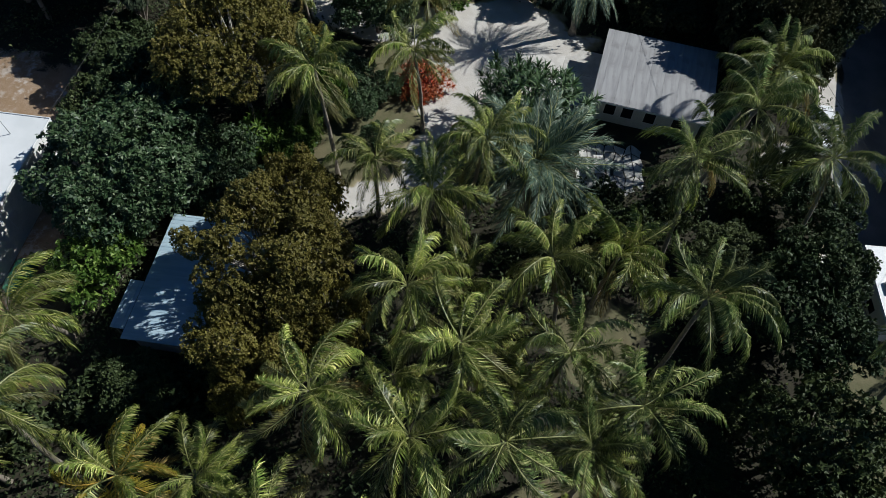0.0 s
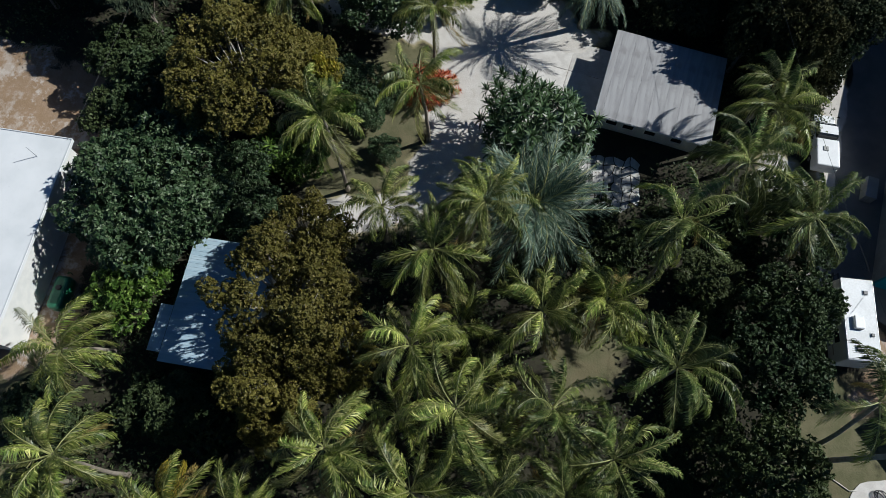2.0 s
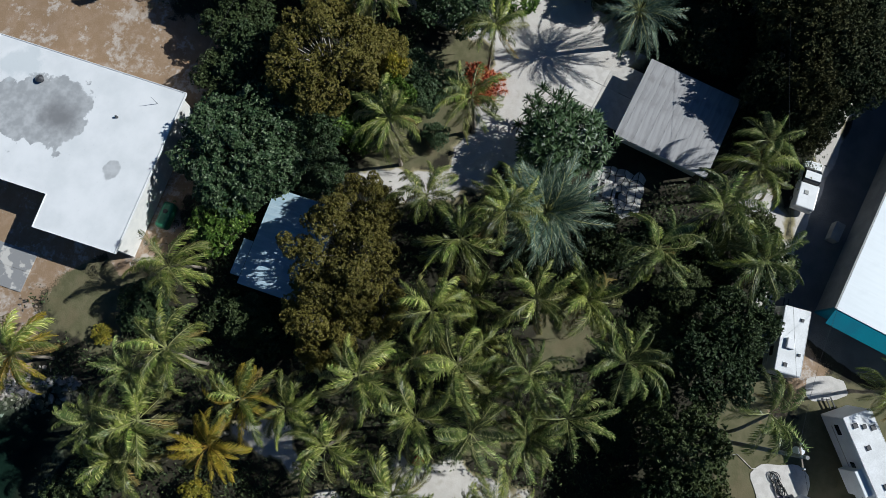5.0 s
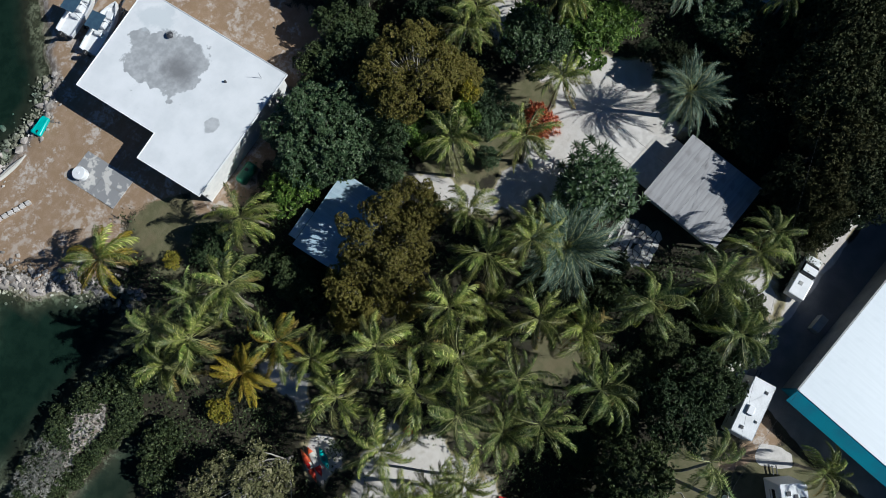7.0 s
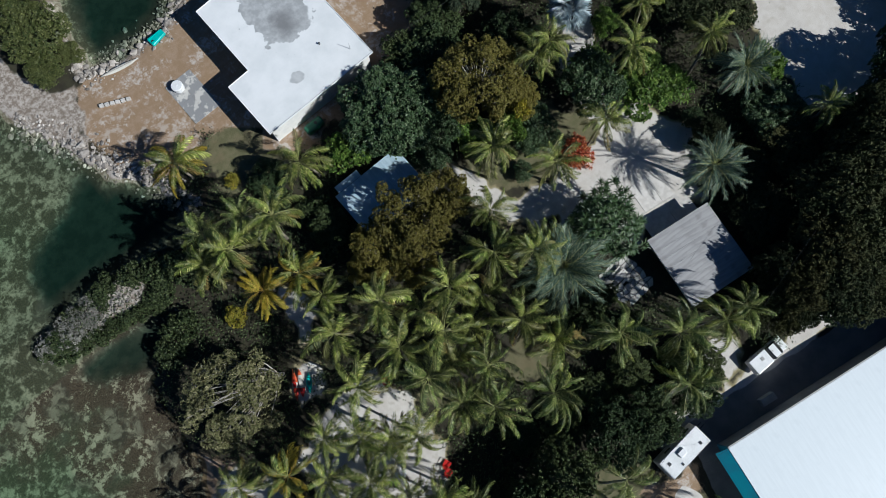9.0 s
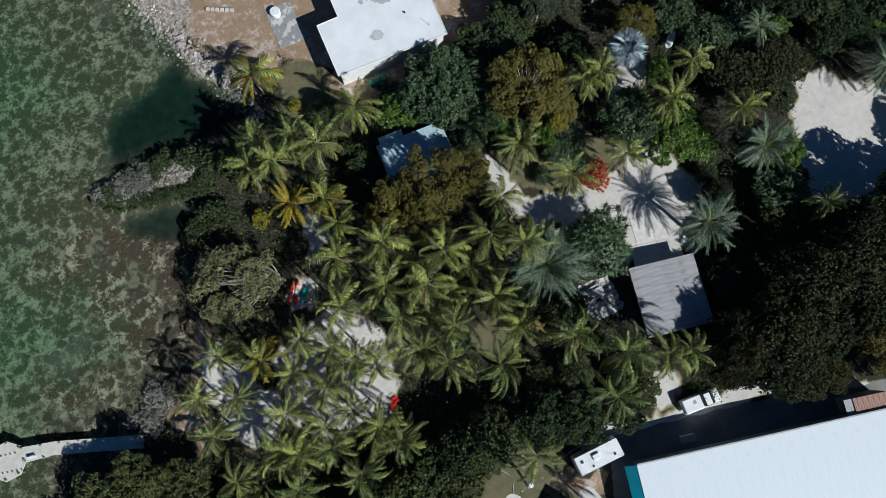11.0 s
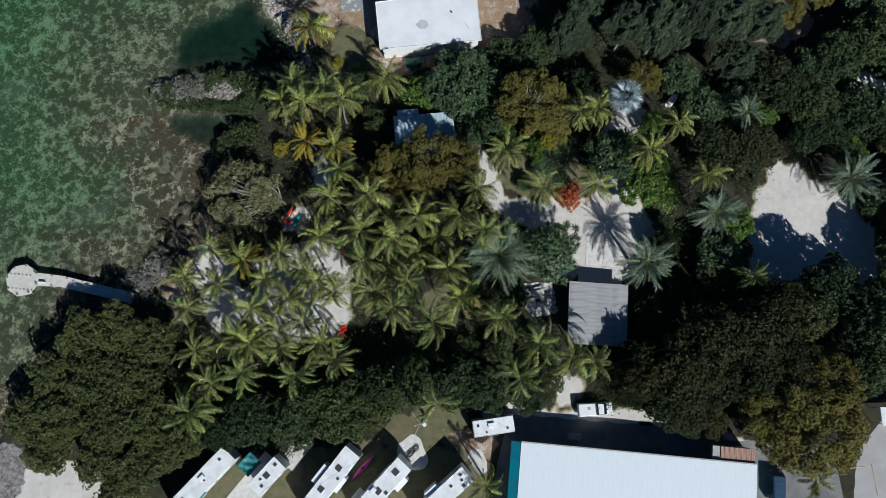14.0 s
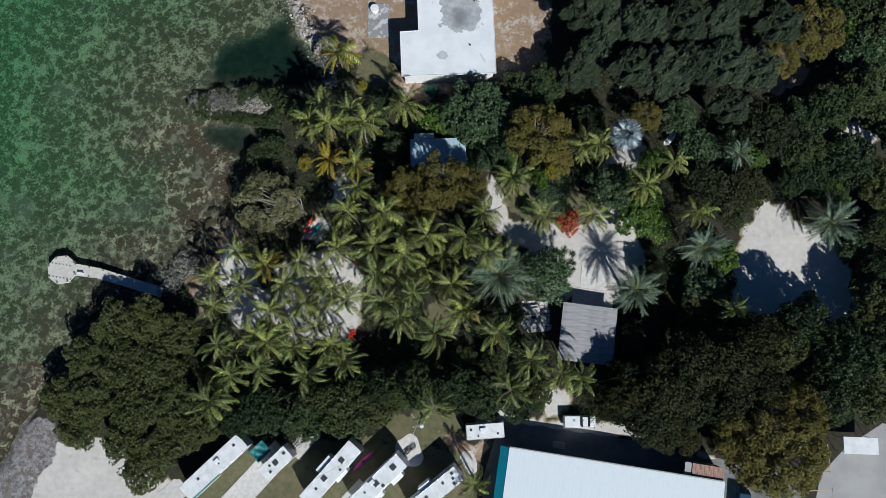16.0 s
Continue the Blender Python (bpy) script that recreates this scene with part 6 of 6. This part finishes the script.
kayak(-2.6, 11.95, 60, 3.7, M["red_kayak"], "red and cream striped kayak lying on sand", "kayaks on the sand", [(-0.2, 0.15, M["deck"], "cream middle")], M["red"])
kayak(-1.95, 11.65, 61, 3.5, M["deck"], "cream kayak with red ends lying on sand", "kayaks on the sand", [(-0.97, -0.3, M["red"], "red stern"), (0.55, 0.97, M["red_kayak"], "orange-red bow")], M["block"])
kayak(-1.2, 11.05, 57, 2.4, M["teal"], "short turquoise kayak lying on sand", "kayaks on the sand", (), M["awning"])
kayak(5.7, 57.75, -12, 5.2, M["deck"], "long pale upturned canoe on bare earth")
kayak(6.1, -27.2, 41, 4.6, M["magenta"], "magenta kayak in the shade of a trailer", "", (), M["black"])


def pedal_boat():
    x, y = 11.8, 57.9
    b = thing("turquoise_dinghy", "upturned turquoise plastic dinghy by the sea wall", "dinghy", pose(x, y, ground_z(x, y), 0, 0, 5))
    bm = box(2.3, 1.35, 0.5, 0, 0, 0, 0.2, 3)
    for v in bm.verts:
        if v.co.x > 0.7:
            v.co.y *= 0.7
    part("hull", bm, M["teal"], b)
    for s in (-1, 1):
        part("runner", box(1.8, 0.1, 0.06, -0.1, s * 0.35, 0.48, 0.02), M["teal"], b)
    part("drain_plate", box(0.35, 0.2, 0.03, -0.75, -0.1, 0.49, 0.01), M["black"], b)


pedal_boat()


# ---- yard things ----
def cistern():
    x, y = 9.7, 50.6
    c = thing("round_cistern", "round white cistern with a domed lid on concrete", "cistern", pose(x, y, ground_z(x, y)))
    part("tank", rod(0.72, 0.72, 0.75, 0, 0, 0, 24, 0.04), M["white_paint"], c)
    part("lid", joined(rod(0.78, 0.7, 0.14, 0, 0, 0.75, 24, 0.03), rod(0.14, 0.12, 0.08, 0, 0, 0.88, 12)), M["white_paint"], c)
    pad = tagged(new("concrete_pad"), "cracked grey concrete pad with pale patches", "pad", kind="structure")
    n = Nodes("patched_concrete")
    col = n.mix(n.ramp(n.noise(0.9, 6), 0.5, 0.58), (0.27, 0.27, 0.275), (0.55, 0.53, 0.5))
    n.bump(n.noise(8, 3), 0.3, 0.02)
    worn = n.finish(col, 0.9)
    for i in range(2):
        for j in range(2):
            part("slab", prism([(8.4 + 1.95 * i, 45.4 + 3.2 * j), (10.33 + 1.95 * i, 45.4 + 3.2 * j), (10.33 + 1.95 * i, 48.57 + 3.2 * j), (8.4 + 1.95 * i, 48.57 + 3.2 * j)], -0.1, 0.07), worn, pad)


cistern()


def blocks():
    r = random.Random(2)
    for k in range(6):
        x, y = 0.9 + 0.62 * k, 55.1 - 0.3 * k
        b = tagged(part("concrete_block", box(0.52, 0.42, 0.4, 0, 0, 0, 0.03), M["block"], None, m=pose(x, y, ground_z(x, y), 0, 0, -25 + r.uniform(-6, 6))), "pale concrete block in a row on brown earth", "block", "row of concrete blocks")


blocks()


def plank_seat(x, y, turn, label):
    """A low slatted beach chair."""
    c = thing("beach_chair", label, "chair", pose(x, y, ground_z(x, y), 0, 0, turn), "red beach chairs")
    for k in range(5):
        part("seat_slat", box(0.1, 0.55, 0.025, 0.32 - 0.12 * k, 0, 0.36 - 0.025 * k, 0.006, 1), M["red"], c)
    for k in range(5):
        part("back_slat", turned(box(0.025, 0.1, 0.8, 0, 0, 0, 0.006, 1), pose(-0.25, -0.24 + 0.12 * k, 0.25, 0, -25, 0)), M["red"], c)
    for s in (-1, 1):
        part("armrest", box(0.75, 0.12, 0.03, 0, s * 0.36, 0.56, 0.008, 1), M["red"], c)
        part("front_leg", box(0.06, 0.06, 0.56, 0.32, s * 0.34, 0), M["red"], c)
        part("rear_leg", turned(box(0.8, 0.05, 0.1, 0, 0, 0), pose(-0.1, s * 0.28, 0.22, 0, 18, 0)), M["red"], c)


plank_seat(4.9, -6.5, 20, "red slatted beach chair on sand")
plank_seat(4.5, -7.3, 15, "red slatted beach chair under palm fronds")
plank_seat(5.7, 5.3, 70, "red slatted beach chair beside a palm")


def lounger(x, y, turn):
    c = thing("sun_lounger", "white tubular sun lounger on pale sand", "lounger", pose(x, y, ground_z(x, y), 0, 0, turn), "sun loungers on the sand")
    for s in (-1, 1):
        part("rail", turned(rod(0.02, 0.02, 1.9, 0, 0, -0.95, 8), pose(0, s * 0.3, 0.32, 0, 90, 0)), M["white_paint"], c)
        for px in (-0.8, 0.7):
            part("leg", rod(0.02, 0.02, 0.32, px, s * 0.3, 0, 8), M["white_paint"], c)
    for k in range(9):
        part("strap", box(0.12, 0.6, 0.015, -0.8 + 0.19 * k, 0, 0.33, 0.004, 1), M["white_paint"], c)


for q in ((0.8, -3.4, 60), (0.2, -4.4, 65), (-0.6, -4.0, 58), (-5.0, 0.6, 30)):
    lounger(*q)


def garden_table():
    x, y = 35.0, -4.0
    t = thing("picnic_table", "weathered timber picnic table with two benches", "table", pose(x, y, ground_z(x, y) + 0.06, 0, 0, 5))
    for k in range(5):
        part("top_board", box(1.8, 0.14, 0.04, 0, -0.3 + 0.15 * k, 0.72, 0.006, 1), M["block"], t)
    for s in (-1, 1):
        for k in range(2):
            part("bench_board", box(1.8, 0.13, 0.04, 0, s * (0.68 + 0.14 * k), 0.42, 0.006, 1), M["block"], t)
        part("leg_frame", joined(box(0.07, 1.7, 0.08, s * 0.65, 0, 0.34), turned(box(0.07, 0.08, 0.85, 0, 0, 0), pose(s * 0.65, 0.42, 0, 20, 0, 0)), turned(box(0.07, 0.08, 0.85, 0, 0, 0), pose(s * 0.65, -0.42, 0, -20, 0, 0))), M["timber"], t)


garden_table()


def patio():
    r = random.Random(12)
    p = tagged(new("pavement_flagstones"), "irregular grey flagstone patio by the shed", "patio", kind="structure")
    nx, ny = 6, 7

    def jog(s):
        return Vector((r.uniform(-s, s), r.uniform(-s, s)))

    knot = {(i, j): Vector((32.9 + 0.76 * (i + 0.5 * (j % 2)), -7.6 + 0.74 * j)) + jog(0.17) for i in range(nx + 1) for j in range(ny + 1)}
    across = {(i, j): (knot[i, j] + knot[i + 1, j]) / 2 + jog(0.1) for i in range(nx) for j in range(ny + 1)}
    along = {(i, j): (knot[i, j] + knot[i, j + 1]) / 2 + jog(0.1) for i in range(nx + 1) for j in range(ny)}
    for i in range(nx):
        for j in range(ny):
            if r.random() < 0.08:
                continue
            ring = [knot[i, j], across[i, j], knot[i + 1, j], along[i + 1, j], knot[i + 1, j + 1], across[i, j + 1], knot[i, j + 1], along[i, j]]
            c = sum(ring, Vector((0, 0))) / 8
            pts = [((v - c) * r.uniform(0.86, 0.94)).to_tuple() for v in ring]
            part("flagstone", prism(pts, -0.06, 0.04 + r.uniform(0, 0.03)), M["flag"], p, m=pose(c.x, c.y, ground_z(c.x, c.y), r.uniform(-1.5, 1.5), r.uniform(-1.5, 1.5), 0))


patio()


def dock():
    d = thing("pier", "white octagonal pier platform with a walkway over the sea", "pier")
    cx, cy, z = -44.3, 5.9, 0.12
    part("platform", prism([(cx + 2.55 * math.cos(a), cy + 2.55 * math.sin(a)) for a in [6.283 * (k + 0.5) / 8 + 0.1 for k in range(8)]], z - 0.22, z), M["deck"], d, "pale octagonal deck")
    part("walkway", prism([(-42.6, 7.0), (-42.7, 4.9), (-38.5, 4.3), (-27.5, 0.6), (-27.0, 2.2), (-37.8, 5.9)], z - 0.24, z - 0.04), M["deck"], d, "pale walkway boards")
    for k in range(8):
        a = 6.283 * (k + 0.5) / 8 + 0.1
        part("pile", rod(0.13, 0.12, 2.6, cx + 2.3 * math.cos(a), cy + 2.3 * math.sin(a), -2.2, 10), M["timber"], d)
    for k in range(6):
        for s in (-1, 1):
            part("bollard", rod(0.09, 0.07, 0.22, cx - 1.5 + 0.6 * k - 0.1 * s, cy + s * 1.15 - 0.12 * k, z, 8, 0.02), M["timber"], d, "small dark bollard")
    for k in range(7):
        u = k / 6
        for s in (-1, 1):
            part("pile", rod(0.1, 0.1, 2.4, -42 + 14.2 * u, 5.9 - 4.5 * u + 0.3 * math.sin(3 * u) + s * 0.85, -2.0, 8), M["timber"], d)
    b = thing("deck_bench", "small white bench on the pier walkway", "bench", pose(-41.0, 5.1, z - 0.02, 0, 0, -10))
    part("seat", box(1.0, 0.35, 0.05, 0, 0, 0.4, 0.01), M["white_paint"], b)
    for s in (-1, 1):
        part("leg", box(0.06, 0.3, 0.4, s * 0.4, 0, 0), M["white_paint"], b)


dock()


def hammock():
    h = thing("hammock", "white cloth hammock between two posts", "hammock", pose(59.8, 24.3, ground_z(59.8, 24.3), 0, 0, 43))
    verts, faces = [], []
    for i in range(9):
        for j in range(5):
            u, v = i / 8 - 0.5, j / 4 - 0.5
            verts.append((2.8 * u, 1.1 * v * (1 - 0.6 * abs(2 * u) ** 3), 0.75 + 1.6 * u * u + 0.5 * v * v))
    for i in range(8):
        for j in range(4):
            a = i * 5 + j
            faces.append((a, a + 1, a + 6, a + 5))
    cl = child("cloth", mesh_of("cloth", verts, faces, M["plaster"], smooth=True), h)
    s = cl.modifiers.new("thick", "SOLIDIFY")
    s.thickness = 0.02
    for q in (-1, 1):
        part("post", rod(0.06, 0.05, 1.6, q * 1.75, 0, -0.2, 8), M["timber"], h)
        v, f = tube([(q * 1.4, 0, 1.15), (q * 1.75, 0, 1.3)], [0.015, 0.015], 5)
        child("rope", mesh_of("rope", v, f, M["deck"]), h)


hammock()


def green_tank():
    x, y = 19.4, 35.0
    t = thing("green_tank", "dark green plastic tank beside the house", "tank", pose(x, y, ground_z(x, y)))
    part("tank", box(2.6, 1.2, 1.2, 0, 0, 0.1, 0.35, 4), M["green_bin"], t)
    part("cap", rod(0.22, 0.2, 0.12, 0.3, 0, 1.28, 16, 0.02), M["black"], t)
    part("cradle", box(2.2, 1.0, 0.12, 0, 0, 0, 0.01), M["timber"], t)
    s = thing("garden_tent", "sagging teal tarpaulin shelter between two trailers", "shelter", pose(-10.1, -24.8, ground_z(-10.1, -24.8), 0, 0, 41))
    bm = bmesh.new()
    bmesh.ops.create_grid(bm, x_segments=14, y_segments=12, size=1.0)
    r = random.Random(8)
    for v in bm.verts:
        v.co = Vector((v.co.x * 1.35, v.co.y * 1.15, 2.02 - 0.16 * (1 - v.co.x ** 2) * (1 - v.co.y ** 2) * (1 + math.sin(7 * v.co.x + 3 * v.co.y)) + r.uniform(-0.03, 0.03)))
    bmesh.ops.solidify(bm, geom=bm.faces, thickness=0.012)
    part("canopy", bm, M["tarp"], s, "sagging teal tarpaulin")
    for a in (-1.2, 1.2):
        for b in (-1.0, 1.0):
            part("pole", rod(0.03, 0.03, 2.02, a, b, 0, 8), M["steel"], s)
    for x, y, turn in ((-11.4, -20.5, 20), (-19.8, -21.6, 50)):
        c = thing("turquoise_chair", "turquoise folding chair by a trailer pitch", "chair", pose(x, y, ground_z(x, y), 0, 0, turn), "turquoise folding chairs")
        part("seat", box(0.55, 0.55, 0.04, 0, 0, 0.42, 0.01), M["teal"], c)
        part("backrest", turned(box(0.04, 0.55, 0.6, 0, 0, 0, 0.01), pose(-0.27, 0, 0.44, 0, -12, 0)), M["teal"], c)
        for a in (-0.24, 0.24):
            for b in (-0.24, 0.24):
                part("leg", rod(0.018, 0.018, 0.42, a, b, 0, 6), M["steel"], c)


green_tank()


def pads():
    p = tagged(new("pavement_pads"), "pale concrete trailer pads between strips of grass", "pad", kind="structure")
    for x, y, turn, sx, sy in ((-11.4, -29.4, 45, 13, 4.0), (-3.6, -24.0, 48, 5.0, 2.6), (-24.5, -31, 41, 4, 3.4), (4.0, -33.5, 44, 7, 3.2)):
        part("concrete_pad", box(sx, sy, 0.16, 0, 0, -0.1, 0.02), M["block"], p, m=pose(x, y, ground_z(x, y), 0, 0, turn))
    for x, y, turn, rx, ry, ph in ((13.6, -25.9, -70, 2.5, 2.0, 0.4), (23.2, -28.0, -70, 1.9, 1.1, 2.1)):
        rim = []
        for k in range(28):
            q = 6.2832 * k / 28
            w = 1 + 0.07 * math.sin(3 * q + ph) + 0.035 * math.sin(7 * q + 2 * ph)
            rim.append((rx * w * math.copysign(abs(math.cos(q)) ** 0.7, math.cos(q)), ry * w * math.copysign(abs(math.sin(q)) ** 0.7, math.sin(q))))
        part("worn_pad", prism(rim, -0.1, 0.06), M["block"], p, "worn pale concrete pad with broken edges", m=pose(x, y, ground_z(x, y), 0, 0, turn))


pads()


def hoses():
    """A heap of black hose on its pad, and a pale hose over the grass."""
    r = random.Random(6)
    x, y = 13.9, -25.5
    heap = thing("hose_heap", "tangled heap of black hose on a concrete pad", "hose", pose(x, y, ground_z(x, y) + 0.06, 0, 0, 40))
    for k in range(7):
        cx, cy, a, b = r.uniform(-0.75, 0.75), r.uniform(-0.22, 0.22), r.uniform(0.32, 0.6), r.uniform(0.2, 0.42)
        row = [(cx + a * math.cos(q) + 0.05 * math.sin(3 * q + k), cy + b * math.sin(q), 0.06 + 0.05 * k * 0.6 + 0.04 * math.sin(2 * q + k)) for q in [6.283 * i / 20 for i in range(21)]]
        v, f = tube(row, [0.035] * 21, 6)
        child("loop", mesh_of("loop", v, f, M["rubber"], smooth=True), heap)
    ends = [(14.0, -20.0), (14.7, -20.9), (15.1, -21.6), (14.7, -22.4), (14.3, -23.1), (14.4, -23.6)]
    v, f = tube([(a, b, ground_z(a, b) + 0.06) for a, b in ends], [0.04] * 6, 6)
    tagged(new("garden_hose", mesh_of("garden_hose", v, f, M["deck"], smooth=True)), "pale hose lying in a curve over thin grass", "hose")


hoses()


def wire(name, pts, r, label, sag=0.6):
    (ax, ay, az), (bx, by, bz) = pts
    row = []
    for i in range(13):
        s = i / 12
        row.append((ax + (bx - ax) * s, ay + (by - ay) * s, az + (bz - az) * s - sag * 4 * s * (1 - s)))
    v, f = tube(row, [r] * 13, 4)
    return tagged(new(name, mesh_of(name, v, f, M["wire"])), label, "wire", "overhead wires")


def utility_pole():
    x, y = 15.85, -20.45
    p = thing("utility_pole", "tall weathered grey utility pole with crossarm and white transformer", "pole", pose(x, y, ground_z(x, y)))
    part("post", rod(0.2, 0.14, 13.8, 0, 0, -0.4, 12), M["pole"], p)
    arm = part("crossarm", turned(box(2.0, 0.1, 0.12, 0, 0, 0, 0.01), pose(0, 0.12, 12.7, 0, 0, 20)), M["timber"], p)
    for s in (-0.85, 0, 0.85):
        part("insulator", rod(0.08, 0.06, 0.26, s * 0.94, 0.12 + s * 0.34, 12.8, 8), M["white_paint"], arm)
    part("transformer", rod(0.27, 0.27, 0.85, 0.4, -0.22, 11.2, 14, 0.05), M["white_paint"], p, "white transformer can")
    wire("overhead_wire", ((x - 0.8, y - 0.2, 12.9), (-30, -42, 9.5)), 0.012, "thin dark overhead wire from the pole")
    wire("overhead_wire", ((x + 0.8, y + 0.4, 12.9), (62, -12, 9.2)), 0.012, "thin dark overhead wire through the trees", 1.2)
    wire("overhead_wire", ((x + 0.2, y, 12.1), (29.6, -25.4, 4.2)), 0.012, "service wire to the large building", 0.5)
    wire("overhead_wire", ((30.2, 36.4, 4.4), (47, 33, 8.2)), 0.012, "service wire to the house roof", 0.4)


utility_pole()


def riprap():
    """Loose stones along the house's shore."""
    r = random.Random(31)
    forms = []
    for k in range(5):
        bm = bmesh.new()
        bmesh.ops.create_icosphere(bm, subdivisions=1, radius=0.5)
        rr = random.Random(k)
        for v in bm.verts:
            v.co *= rr.uniform(0.55, 1.25)
            v.co.z *= 0.75
        me = bpy.data.meshes.new("stone")
        bm.to_mesh(me)
        bm.free()
        me.materials.append(M["stone"])
        forms.append(me)
    wall = tagged(new("riprap_bank"), "bank of loose pale limestone rocks along the shore", "rocks", kind="structure")
    south = [(-9.2, 61.0), (-7.3, 57), (-4.7, 51.6), (-1.3, 46.2), (-0.2, 43.3), (0.7, 39.3), (1.3, 36.6)]
    north = [(0.6, 60.0), (3.3, 60.2), (8.4, 60.1), (13.7, 59.2), (17, 61.8)]
    runs = [(Vector(a), Vector(b)) for bank in (south, north) for a, b in zip(bank, bank[1:])]
    total = sum((b - a).length for a, b in runs)
    for a, b in runs:
        n = int(300 * (b - a).length / total) + 1
        for i in range(n):
            p = a.lerp(b, (i + r.random()) / n)
            q = (b - a).normalized()
            p += Vector((-q.y, q.x)) * r.gauss(0.0, 0.75)
            s = r.choice((0.35, 0.45, 0.6, 0.8, 1.05)) * r.uniform(0.75, 1.15)
            child("stone", forms[r.randrange(5)], wall, pose(p.x, p.y, ground_z(p.x, p.y) + 0.12 * s, r.uniform(-30, 30), r.uniform(-30, 30), r.uniform(0, 360)) @ Matrix.Diagonal((s * r.uniform(0.8, 1.3), s, s * 0.9, 1)))
    verts, faces = [], []
    base = forms[0]
    for i in range(1300):
        a, b = runs[r.choices(range(len(runs)), [(e - f).length for f, e in runs])[0]]
        q = (b - a).normalized()
        p = a.lerp(b, r.random()) + Vector((-q.y, q.x)) * r.gauss(0.0, 1.1)
        s = r.uniform(0.12, 0.5)
        me = forms[r.randrange(5)]
        m = pose(p.x, p.y, ground_z(p.x, p.y) + 0.1 * s, r.uniform(-40, 40), r.uniform(-40, 40), r.uniform(0, 360)) @ Matrix.Diagonal((s * r.uniform(0.8, 1.5), s, s, 1))
        k = len(verts)
        verts += [m @ v.co for v in me.vertices]
        faces += [tuple(k + j for j in f.vertices) for f in me.polygons]
    tagged(child("rubble", mesh_of("rubble", verts, faces, M["rubble"]), wall), "small broken limestone rubble", kind="stuff")
    tip = tagged(new("rock_spit"), "pale rocks on the low spit beside the mangroves", "rocks", kind="structure")
    for i in range(120):
        x, y = r.uniform(-15.5, -9.5), r.uniform(32.8, 36.2)
        s = r.uniform(0.2, 0.75)
        child("stone", forms[r.randrange(5)], tip, pose(x, y, ground_z(x, y) + 0.1 * s, 0, 0, r.uniform(0, 360)) @ Matrix.Diagonal((s * 1.2, s, s * 0.8, 1)))


riprap()


def undergrowth():
    """Low plants between the trees, thick where no sand or grass lies open."""
    rng = np.random.RandomState(77)
    n = 8500
    x, y = rng.uniform(-24, 80, n), rng.uniform(-24, 50, n)
    open_ground = np.maximum(np.maximum(most(x, y, SAND), most(x, y, DIRT)), np.maximum(most(x, y, GRASS), np.maximum(most(x, y, ROAD), most(x, y, PAVING))))
    keep = (open_ground < -0.6 + 0.6 * ripple(x, y, 0.7, 21)) & (signed(x, y, SHORE) > 1.2) & (signed(x, y, [(38, -13.5), (49.5, -13.5), (49.5, 1.5), (38, 3)]) < -0.2) & (signed(x, y, [(15, 19), (25, 19), (25, 26), (15, 26)]) < -0.1)
    keep &= (most(x, y, [[(32.8, -8), (38, -8), (38, -2.4), (32.8, -2.4)], [(14, 35), (31, 35), (31, 56), (14, 56)], [(-4.6, 9.0), (-1.2, 9.0), (1.2, 13.4), (-2.0, 15.0)]]) < 0)
    x, y = x[keep], y[keep]
    cs, ns = [], []
    for a, b in zip(x, y):
        m = rng.randint(14, 30)
        h = rng.uniform(0.3, 1.4)
        o = rng.normal(size=(m, 3)) * np.array([0.6, 0.6, 0.3])
        cs.append(np.array([a, b, h]) + o)
        q = rng.normal(size=(m, 3)) * 0.6 + np.array([0, 0, 0.9])
        ns.append(q / np.linalg.norm(q, axis=1, keepdims=True))
    c = np.concatenate(cs)
    c[:, 2] = np.maximum(c[:, 2], 0.12)
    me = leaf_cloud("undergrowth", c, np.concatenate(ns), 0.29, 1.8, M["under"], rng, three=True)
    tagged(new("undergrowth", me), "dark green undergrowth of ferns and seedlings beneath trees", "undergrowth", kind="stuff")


undergrowth()
